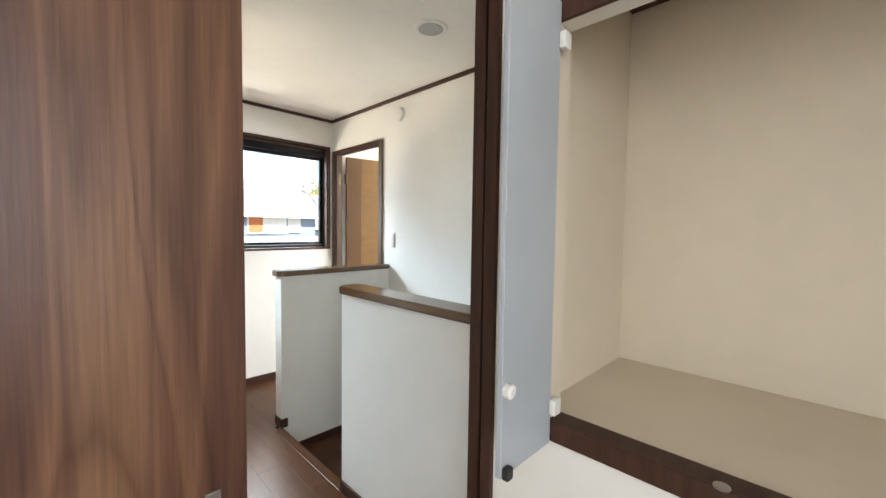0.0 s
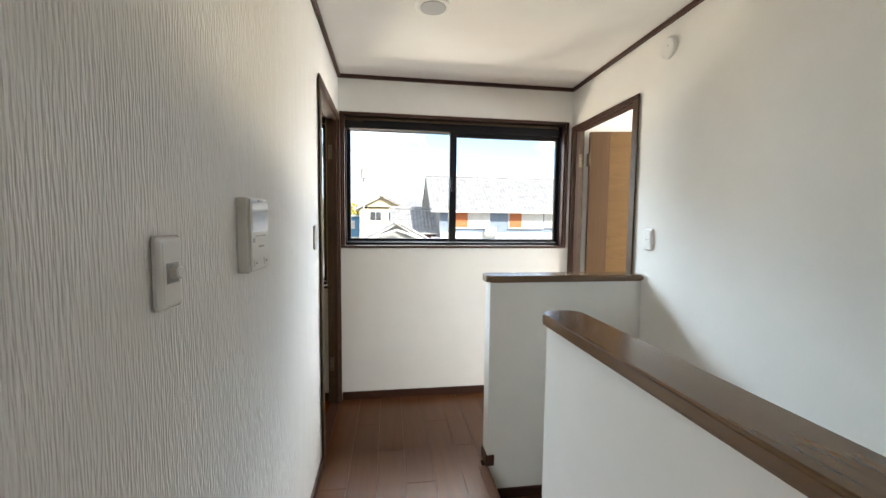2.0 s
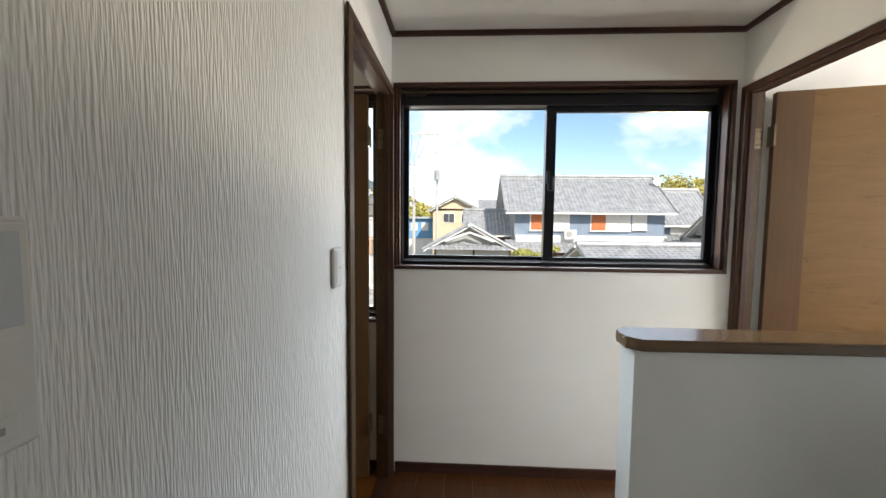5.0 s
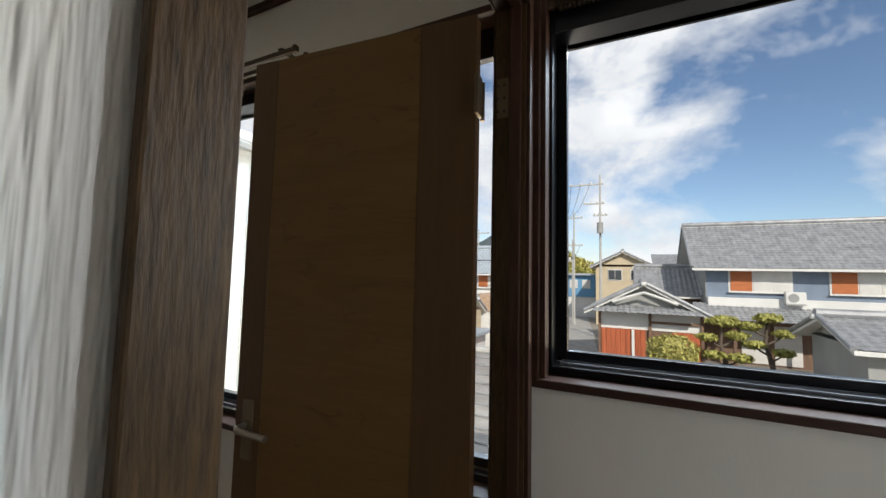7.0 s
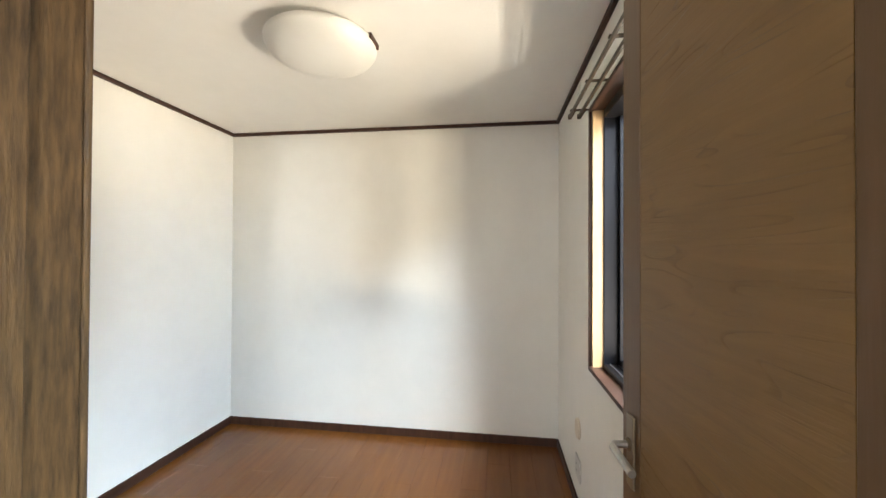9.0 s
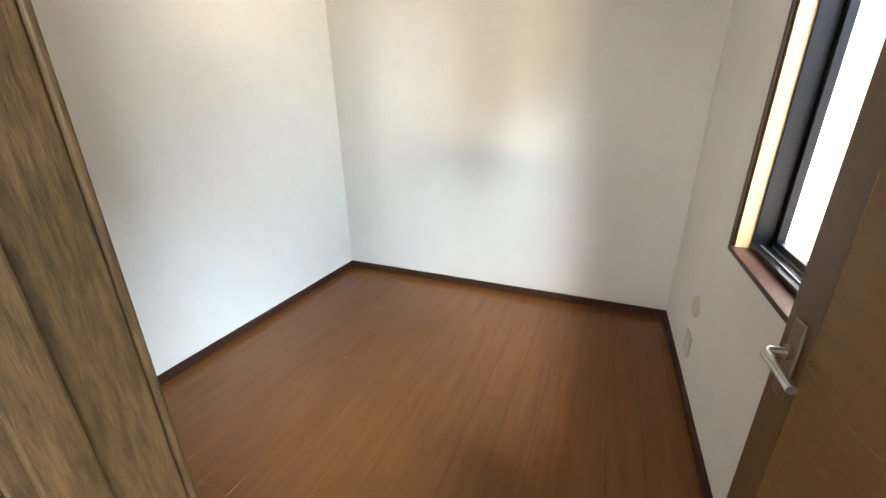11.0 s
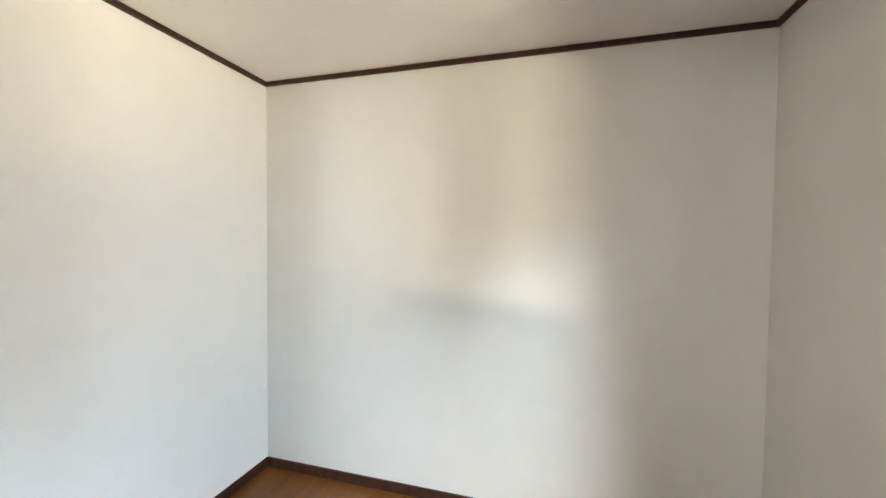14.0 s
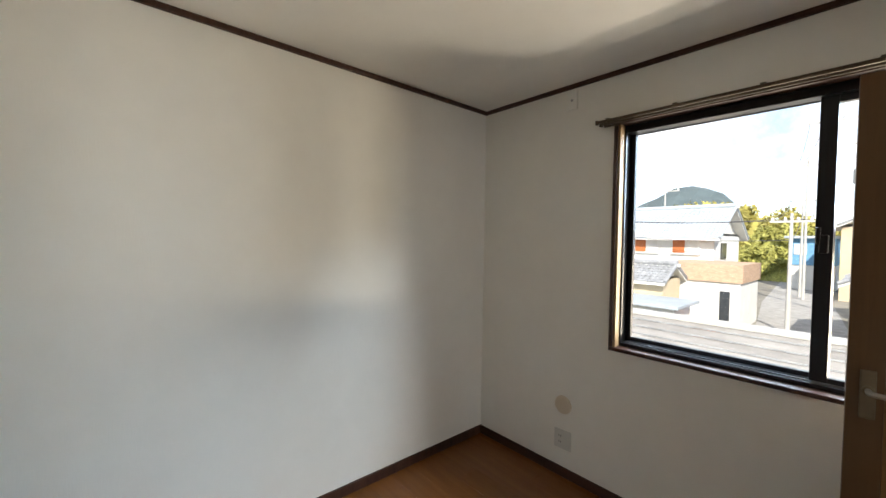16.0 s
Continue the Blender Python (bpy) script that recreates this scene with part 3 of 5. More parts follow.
# ---- doors at the window ----
def door_frame(name, off, s):
    def bx(x0, x1, y0, y1, z0, z1, bev=0.002):
        a, b = sorted((off + s * x0, off + s * x1))
        return box(a, b, y0, y1, z0, z1, bev)

    fr = thing(name, "dark brown wooden door frame with casing", "door frame", kind="structure")
    for y0, y1 in ((DOOR_A - 0.02, DOOR_A + 0.005), (DOOR_B - 0.008, DOOR_B + 0.02)):
        part("jamb", bx(-T - 0.004, 0.006, y0, y1, 0.0, DOOR_H), M_OAK_DARK, fr)
    part("head", bx(-T - 0.004, 0.006, DOOR_A - 0.02, DOOR_B + 0.02, DOOR_H + 0.0005, DOOR_H + 0.022), M_TRIM, fr)
    for y0, y1, m in ((DOOR_A - 0.045, DOOR_A + 0.006, M_OAK_DARK), (DOOR_B - 0.006, -0.0155, M_TRIM)):
        part("casing", bx(0.0065, 0.016, y0, y1, 0.0, DOOR_H - 0.003), m, fr)
        part("casing", bx(-T - 0.010, -T - 0.0045, y0, y1, 0.0, DOOR_H - 0.003), M_OAK_DARK, fr)
    part("head_casing", bx(0.0065, 0.016, DOOR_A - 0.045, -0.0155, DOOR_H - 0.002, DOOR_H + 0.03), M_TRIM, fr)
    part("head_casing", bx(-T - 0.010, -T - 0.0045, DOOR_A - 0.045, -0.0155, DOOR_H - 0.002, DOOR_H + 0.03), M_TRIM, fr)
    for z in (0.25, 1.79):
        hp = part("hinge_plate", bx(-T + 0.002, -0.036, DOOR_B - 0.0105, DOOR_B - 0.0082, z, z + 0.10, 0.0005), M_BRONZE, fr, "bronze hinge plate")
        for k in range(3):
            for hx in (-0.062, -0.046):
                part("screw", disc(off + s * hx, DOOR_B - 0.0106, z + 0.018 + 0.032 * k, [(0.004, 0), (0.003, -0.0012)], "y", 8), M_BLACK, hp)
    part("stop", bx(-0.03, -0.004, DOOR_A + 0.006, DOOR_A + 0.012, 0.005, DOOR_H - 0.012), M_OAK_DARK, fr)
    part("stop", bx(-0.03, -0.004, DOOR_B - 0.020, DOOR_B - 0.008, 0.005, DOOR_H - 0.012), M_TRIM, fr)
    part("stop", bx(-0.03, -0.004, DOOR_A + 0.008, DOOR_B - 0.008, DOOR_H - 0.012, DOOR_H), M_TRIM, fr)
    return fr


door_frame("door_frame_1", 0.0, 1)
door_frame("door_frame_2", HALL_W, -1)


def door_leaf(name, place, s, label):
    """A flush leaf that reaches from its hinge along -x (s = 1) or +x (s = -1); its handle is on the -y face."""
    W, TH, HT = 0.724, 0.036, 2.06
    d = thing(name, label, "door", kind="structure")
    d.matrix_basis = place

    def bx(x0, x1, y0, y1, z0, z1, bev=0.0015):
        a, b = sorted((-s * x0, -s * x1))
        return box(a, b, y0, y1, z0, z1, bev)

    part("panel", bx(0.152, W - 0.092, 0.0, TH, 0.012, HT), M_OAK_H, d, "oak panel with slanting cross grain")
    part("hinge_stile", bx(0.0, 0.1515, -0.0008, TH + 0.0008, 0.01, HT), M_STILE, d)
    part("lock_stile", bx(W - 0.0915, W, -0.0008, TH + 0.0008, 0.01, HT), M_STILE, d)
    for z in (0.25, 1.80):
        hinge = part("hinge", bx(-0.010, 0.0, -0.016, 0.022, z, z + 0.10, 0.001), M_BRONZE, d, "bronze door hinge")
        part("knuckle", tube([(s * 0.006, TH + 0.004, z), (s * 0.006, TH + 0.004, z + 0.10)], 0.006), M_BRONZE, hinge)
        for k in range(3):
            for o in (-0.008, 0.012):
                part("screw", disc(s * 0.0105, o, z + 0.02 + 0.03 * k, [(0.0035, -0.001), (0.003, 0.001)], "x", 8), M_BRONZE, hinge)
    for face, f0 in ((-1, -0.0008), (1, TH + 0.0008)):
        u = W - 0.052
        plate = part("handle_plate", bx(u - 0.02, u + 0.02, *sorted((f0, f0 + face * 0.007)), 0.865, 1.035, 0.004), M_BRONZE, d, "bronze handle plate")
        y = f0 + face * 0.05
        lever = tube([(-s * u, f0, 0.965), (-s * u, y - face * 0.008, 0.965), (-s * (u - 0.012), y, 0.964), (-s * (u - 0.05), y, 0.962),
                      (-s * (u - 0.115), y, 0.958)], 0.009, 10)
        part("door_handle", lever, M_STEEL, plate, "brushed steel lever handle")
        part("rose", disc(-s * u, f0, 0.965, [(0.016, 0), (0.016, face * 0.012), (0.013, face * 0.014)], "y", 20), M_BRONZE, plate)
    part("latch_plate", bx(W, W + 0.0015, 0.008, 0.028, 0.94, 1.06, 0.0005), M_STEEL, d)
    return d


door_leaf("door_1", pose(-0.112, -0.075, 0, 0, 0, 5.0), 1, "open brown oak door with steel lever handle into the small room")
door_leaf("door_2", pose(HALL_W + 0.112, -0.075, 0, 0, 0, -12), -1, "open brown oak door with steel lever handle into the east room")

# ---- the sliding door at the start, and the cupboard beside it ----
slide = thing("door_3", "walnut sliding door pushed open beside its frame", "sliding door", kind="structure")
part("leaf", box(-0.72, 0.082, -2.765, -2.729, 0.012, 2.035, 0.002), M_WALNUT, slide)
part("pull", box(0.018, 0.040, -2.7695, -2.7655, 0.83, 0.93, 0.001), M_STEEL, slide, "brushed steel finger pull")
slide_frame = thing("door_frame_3", "dark brown frame of the sliding door", "door frame", kind="structure")
jamb = part("jamb", box(0.6985, 0.7455, Y_END - T - 0.012, Y_END + 0.012, 0.0, 2.03, 0.002), M_TRIM, slide_frame)
part("stop", box(0.688, 0.698, Y_END - 0.03, Y_END + 0.010, 0.0, 2.03, 0.002), M_TRIM, slide_frame)
part("stop", box(0.688, 0.698, Y_END - T - 0.01, Y_END - 0.075, 0.0, 2.03, 0.002), M_TRIM, slide_frame)
part("post", box(0.636, 0.6975, Y_END - T - 0.045, Y_END - T - 0.0125, 0.0, 2.068, 0.002), M_TRIM, slide_frame)
part("strike", disc(0.698, Y_END - 0.05, 1.25, [(0.008, 0), (0.008, -0.002)], "x", 16), M_BRONZE, slide_frame)
part("head", box(0.0, 0.7455, Y_END - T - 0.012, Y_END + 0.012, 2.031, 2.068, 0.002), M_TRIM_H, slide_frame)

cupboard = thing("cupboard", "built-in wall cupboard with cream lining and dark edges", "cupboard", (0.71, -3.573, 0.89))
part("shelf", box(0.0, 0.590, -0.55, 0.648, -0.02, 0.015), M_CAB, cupboard, "cream cupboard floor")
part("back", box(0.570, 0.590, -0.55, 0.648, 0.0155, 1.30), M_CAB, cupboard)
part("side", box(0.0, 0.5695, 0.628, 0.648, 0.0155, 1.30), M_CAB, cupboard)
part("side", box(0.0, 0.5695, -0.55, -0.53, 0.0155, 1.30), M_CAB, cupboard)
part("top", box(0.0, 0.5695, -0.5295, 0.6275, 1.246, 1.266), M_CAB, cupboard)
part("moulding", box(0.540, 0.5695, -0.5295, 0.6275, 1.216, 1.2455, 0.002), M_TRIM, cupboard)
part("moulding", box(0.0, 0.5395, 0.603, 0.6275, 1.216, 1.2455, 0.002), M_TRIM, cupboard)
part("front_edge", box(-0.066, 0.0005, -0.549, 0.569, 0.0155, 0.03, 0.002), M_TRIM_H, cupboard)
part("front_lip", box(-0.072, -0.0605, -0.56, 0.580, -0.01, 0.035, 0.002), M_TRIM, cupboard, "dark brown front edge")
part("head_lip", box(-0.072, -0.0605, -0.56, 0.580, 0.918, 0.963, 0.002), M_TRIM, cupboard)
part("side_lip", box(-0.072, -0.0605, 0.560, 0.580, 0.0355, 0.9175, 0.002), M_TRIM, cupboard)
part("side_edge", box(-0.0600, 0.0, 0.560, 0.5695, 0.0305, 0.924, 0.001), M_CAB, cupboard)
for y in (0.10, 0.23):
    part("magnet_catch", disc(-0.066, y, 0.0355, [(0.013, 0), (0.013, 0.003), (0.009, 0.004)], "z", 16), M_STEEL, cupboard)
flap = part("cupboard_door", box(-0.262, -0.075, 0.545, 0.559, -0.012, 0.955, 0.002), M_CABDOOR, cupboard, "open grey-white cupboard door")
for z in (0.055, 0.855):
    part("hinge", box(-0.085, -0.055, 0.530, 0.5445, z, z + 0.035, 0.003), M_WHITE, flap, "white concealed hinge")
part("bumper", disc(-0.249, 0.5445, 0.16, [(0.014, 0), (0.014, -0.012), (0.008, -0.016)], "y", 16), M_WHITE, flap)
part("corner_catch", box(-0.260, -0.240, 0.530, 0.5445, -0.012, 0.012, 0.003), M_BLACK, flap)


# ---- fittings on the walls ----
def switch_plate(name, label, place, turn, knob=False):
    """A plate on a wall that faces -y of its own axes."""
    sw = thing(name, label, "light switch", place, turn, group="wall switches")
    part("plate", box(-0.035, 0.035, -0.014, 0.0, -0.06, 0.06, 0.0095, segments=5), M_WHITE, sw)
    part("raised_centre", box(-0.0245, 0.0245, -0.0150, -0.0142, -0.049, 0.049, 0.0006), M_WHITE, sw)
    if knob:
        part("dial", disc(0, -0.0163, 0.0, [(0.0115, 0), (0.0108, -0.010), (0.008, -0.012)], "y", 24), M_WHITE, sw, "white dimmer dial")
        part("dial_frame", box(-0.017, 0.017, -0.0162, -0.0153, -0.017, 0.016, 0.0003), M_GREYP, sw)
        part("pointer", box(-0.004, 0.006, -0.0275, -0.0262, -0.006, -0.004), M_BLACK, sw)
    else:
        part("rocker", box(-0.021, 0.021, -0.0162, -0.0153, -0.044, 0.044, 0.0004), M_WHITE, sw)
        part("marker", box(-0.012, -0.002, -0.0168, -0.0163, -0.002, 0.001), M_GREYP, sw, "small printed mark")
        part("marker", box(0.006, 0.013, -0.0168, -0.0163, -0.002, 0.003), M_GREYP, sw)
    return sw


switch_plate("dimmer_switch", "white dimmer switch with round dial on ridged wallpaper", (0.0, -2.222, 1.266), 90, True)
switch_plate("light_switch", "white light switch on ridged wallpaper beside a door", (0.0, -0.942, 1.270), 90)
switch_plate("light_switch", "white light switch on the plain stairwell wall", (HALL_W, -0.958, 1.268), -90)

icom = thing("intercom", "white door intercom with a small screen on ridged wallpaper", "intercom", (0.0, -1.842, 1.315), 90)
icom.scale = (1.12, 1.0, 0.95)
part("housing", box(-0.065, 0.065, -0.028, 0.0, -0.098, 0.098, 0.004, segments=3), M_WHITE, icom)
part("front", box(-0.062, 0.062, -0.032, -0.0285, -0.094, 0.094, 0.002), M_WHITE, icom)
part("screen", box(-0.055, 0.055, -0.0334, -0.0325, 0.008, 0.086, 0.0003), M_LCD, icom, "screen with a pale reflection in its colour")
part("lower_front", box(-0.058, 0.058, -0.0330, -0.0322, -0.090, -0.001, 0.0002), M_WHITE, icom, "white lower front")
for k in range(5):
    part("indicator", box(-0.030 + 0.014 * k, -0.022 + 0.014 * k, -0.0340, -0.0331, -0.004, -0.0015), M_GREYP, icom)
part("speaker_grille", box(-0.052, -0.040, -0.0337, -0.0331, -0.020, -0.008), M_GREYP, icom)
part("notch", box(-0.014, 0.016, -0.0337, -0.0322, 0.0875, 0.093), M_GREYP, icom)
part("mark", box(-0.012, 0.022, -0.0338, -0.0331, -0.034, -0.029), M_GREYP, icom)
for x in (-0.035, 0.033):
    part("button", box(x - 0.014, x + 0.014, -0.0345, -0.0331, -0.084, -0.064, 0.0006), M_WHITE, icom)
    part("button_mark", box(x - 0.006, x + 0.005, -0.0350, -0.0346, -0.077, -0.071), M_GREYP, icom)

wall_cap = thing("wall_vent_cap", "round white cap high on the stairwell wall", "wall cap", (HALL_W, -1.045, 2.258), -90)
part("cap", disc(0, 0, 0, [(0.055, 0), (0.055, -0.012), (0.045, -0.020), (0.02, -0.022)], "y", 32), M_WHITE, wall_cap)
part("dot", disc(0.01, -0.0225, 0.005, [(0.004, 0), (0.003, -0.002)], "y", 10), M_GREYP, wall_cap)

vent = thing("sleeve_cap", "round cream pipe sleeve cap above an outlet", "wall cap", (-2.03, 0.0, 0.447))
part("cap", disc(0, 0, 0, [(0.056, 0), (0.056, -0.006), (0.050, -0.012), (0.03, -0.013)], "y", 32), M_CREAM, vent)
outlet = thing("wall_outlet", "cream wall outlet above the skirting board", "outlet", (-2.027, 0.0, 0.232))
part("plate", box(-0.058, 0.058, -0.008, 0.0, -0.06, 0.06, 0.004, segments=3), M_OUTLET, outlet)
part("socket", box(-0.042, 0.042, -0.0095, -0.0082, -0.045, 0.045, 0.0008), M_OUTLET, outlet)
for z in (-0.018, 0.02):
    for x in (-0.022, -0.010):
        part("slot", box(x - 0.0015, x + 0.0015, -0.0102, -0.0097, z - 0.006, z + 0.006), M_BLACK, outlet)
jack = thing("cable_plate", "white blank cable plate under the ceiling moulding", "wall plate", (-2.02, 0.0, 2.308))
part("plate", box(-0.036, 0.036, -0.008, 0.0, -0.058, 0.058, 0.004, segments=3), M_WHITE, jack)
part("hole", disc(0, -0.0085, 0.0, [(0.008, 0), (0.006, -0.001)], "y", 16), M_GREYP, jack)


def downlight(place):
    d = thing("downlight", "round white recessed downlight, switched off", "downlight", place, group="ceiling downlights")
    part("ring", disc(0, 0, 0, [(0.088, 0.0), (0.088, -0.004), (0.080, -0.008), (0.066, -0.006), (0.066, -0.001)], "z", 40), M_WHITE, d)
    part("lens", disc(0, 0, -0.0062, [(0.064, 0), (0.060, -0.003), (0.03, -0.004)], "z", 32), M_GREYP, d, "grey lamp lens")


downlight((0.577, -0.962, H))
downlight((1.26, -1.952, H))

lamp = thing("ceiling_lamp", "round opal ceiling lamp with a dark clip, switched off", "ceiling lamp", (-1.46, -1.25, H))
part("base", disc(0, 0, 0, [(0.20, 0), (0.20, -0.03), (0.19, -0.034)], "z", 40), M_WHITE, lamp)
shade = part("shade", disc(0, 0, -0.02, [(0.235, 0.0), (0.248, -0.012), (0.245, -0.035), (0.225, -0.062), (0.18, -0.085), (0.11, -0.098), (0.03, -0.102)], "z", 56), M_LAMP, lamp, "white opal shade")
for face in shade.data.polygons:
    face.use_smooth = True
part("clip", box(-0.055, 0.055, 0.236, 0.252, -0.045, -0.022, 0.003), M_TRIM, lamp, "dark brown clip")


def curtain_rail(name, label, x0, x1, rows, z, mat):
    r = thing(name, label, "curtain rail", (0, 0, 0))
    for y in rows:
        rail = part("rail", box(x0, x1, y - 0.006, y + 0.006, z - 0.008, z + 0.008, 0.002), mat, r)
        for x in (x0, x1):
            part("end_cap", box(x - 0.007, x + 0.007, y - 0.009, y + 0.009, z - 0.012, z + 0.012, 0.003), M_RAIL, rail)
        for k in range(10):
            part("runner", box(x0 + 0.02 + 0.011 * k, x0 + 0.027 + 0.011 * k, y - 0.004, y + 0.004, z - 0.020, z - 0.0085), M_RAIL, rail)
    n = 4
    for k in range(n):
        x = x0 + 0.06 + (x1 - x0 - 0.12) * k / (n - 1)
        part("bracket", box(x - 0.01, x + 0.01, min(rows) - 0.01, max(rows) + 0.025 if min(rows) > 0 else -0.0005, z + 0.0085, z + 0.013, 0.001), M_RAIL, r)
    return r


curtain_rail("curtain_rail", "double bronze curtain rail over the small room's window", -1.815, -0.72, (-0.045, -0.09), 2.112, M_RAIL)
curtain_rail("curtain_rail", "bronze curtain rail over the landing window", 0.05, 1.685, (0.03,), 2.103, M_RAIL)

# ---- outdoors ----
GZ = -2.9
M_GROUND = material("packed_ground", (0.24, 0.22, 0.18), 0.9, vary=0.2, scale=(0.6, 0.6, 0.6), spots=0.3, bump=0.5, bump_scale=(8, 8, 8))
M_ASPHALT = material("worn_asphalt", (0.30, 0.29, 0.27), 0.9, vary=0.2, scale=(2, 2, 2), bump=0.4, bump_scale=(60, 60, 60))
M_KAWARA = material("grey_roof_tile", (0.25, 0.255, 0.26), 0.42, vary=0.3, scale=(2.5, 2.5, 2.5), bump=0.2, bump_scale=(30, 30, 30))
M_KAWARA_B = material("brown_grey_roof_tile", (0.29, 0.265, 0.23), 0.6, vary=0.3, scale=(2.5, 2.5, 2.5))
M_SLATE = material("pale_roof_slate", (0.27, 0.255, 0.235), 0.75, vary=0.25, scale=(1.2, 3, 3), random_piece=0.12)
M_TIN = material("pale_blue_roof", (0.34, 0.38, 0.41), 0.5, vary=0.12, scale=(1, 1, 1))
M_PLASTER = material("white_plaster", (0.68, 0.67, 0.63), 0.85, vary=0.06, scale=(1, 1, 1), spots=0.1)
M_BLUEWALL = material("blue_grey_plaster", (0.21, 0.26, 0.33), 0.85, vary=0.15, scale=(1.2, 1.2, 0.5), spots=0.25)
M_GREYWALL = material("grey_plaster", (0.33, 0.33, 0.31), 0.85, vary=0.1, scale=(1, 1, 0.6), spots=0.2)
M_CREAMWALL = material("cream_plaster", (0.52, 0.43, 0.29), 0.85, vary=0.1, scale=(1, 1, 1))
M_BROWNWALL = material("brown_boards_outside", (0.16, 0.095, 0.06), 0.8, vary=0.3, scale=(8, 8, 0.8))
M_REDWOOD = material("red_brown_boards", (0.38, 0.095, 0.035), 0.7, vary=0.25, scale=(12, 12, 0.8), random_piece=0.12)
M_SHUTTER = material("orange_shutter", (0.42, 0.125, 0.035), 0.6, vary=0.15, scale=(3, 3, 12))
M_SHOJI = material("pale_window", (0.60, 0.58, 0.54), 0.35, vary=0.08, scale=(2, 2, 2))
M_DARKWIN = material("dark_window", (0.04, 0.045, 0.05), 0.1, vary=0.2)
M_LEAF = material("garden_foliage", (0.36, 0.33, 0.09), 0.7, vary=0.5, scale=(7, 7, 7))
M_LEAF_D = material("pine_foliage", (0.30, 0.29, 0.07), 0.7, vary=0.5, scale=(6, 6, 6))
M_WOODS = material("hill_foliage", (0.33, 0.29, 0.07), 0.8, vary=0.5, scale=(0.25, 0.25, 0.25))
# blue haze of distance is mixed into the hill's base colour
M_HAZY_HILL = material("hazy_far_hill", (0.075, 0.10, 0.105), 0.95, vary=0.25, scale=(0.05, 0.05, 0.09))
M_BARK = material("bark", (0.10, 0.075, 0.055), 0.9, vary=0.3, scale=(10, 10, 3))
M_CONCRETE = material("pole_concrete", (0.42, 0.41, 0.38), 0.85, vary=0.1, scale=(3, 3, 1))
M_WIRE = material("cable", (0.05, 0.05, 0.055), 0.6)
M_TAN = material("tan_brick", (0.44, 0.30, 0.20), 0.85, vary=0.2, scale=(6, 6, 14))

solid("ground", box(-900, 900, -400, 1600, GZ - 0.5, GZ), M_GROUND, "dry sandy ground between the houses", "ground", "structure")
solid("road", prism([(-3.4, 12), (-0.2, 12), (-2.6, 34), (-6.0, 60), (-8.5, 60), (-6.4, 34)], GZ + 0.002, GZ + 0.02), M_ASPHALT,
      "narrow grey asphalt lane between houses", "road", "structure")


def tile_sheet(p0, p1, p2, pitch=0.27, course=0.25, wave=0.028, step=0.02):
    """Rows of curved roof tiles on a slope: p0 to p1 along the ridge, p0 to p2 down the slope."""
    p0, p1, p2 = Vector(p0), Vector(p1), Vector(p2)
    u, v = p1 - p0, p2 - p0
    U, V = u.length, v.length
    u.normalize()
    v.normalize()
    n = u.cross(v)
    if n.z < 0:
        n = -n
    nu, nv = max(2, round(U / pitch)), max(2, round(V / course))
    prof = [(0.0, 0.0), (0.22, 0.9), (0.42, 1.0), (0.62, 0.55), (0.82, 0.0)]
    us = [((i + f) * U / nu, wave * h) for i in range(nu) for f, h in prof] + [(U, 0.0)]
    vs = [((j + e) * V / nv, step * (1 - (0.0 if e == 0 else 1)) if e else step) for j in range(nv) for e in (0.0, 0.999)]
    vs = [(d, step * (0.0 if k % 2 == 0 else 1.0)) for k, (d, _) in enumerate(vs)]
    verts = [p0 + u * a + v * d + n * (h + s) for d, s in vs for a, h in us]
    w = len(us)
    faces = [(j * w + i, j * w + i + 1, (j + 1) * w + i + 1, (j + 1) * w + i) for j in range(len(vs) - 1) for i in range(w - 1)]
    bm = bmesh.new()
    bv = [bm.verts.new(p) for p in verts]
    for f in faces:
        bm.faces.new([bv[i] for i in f])
    return bm


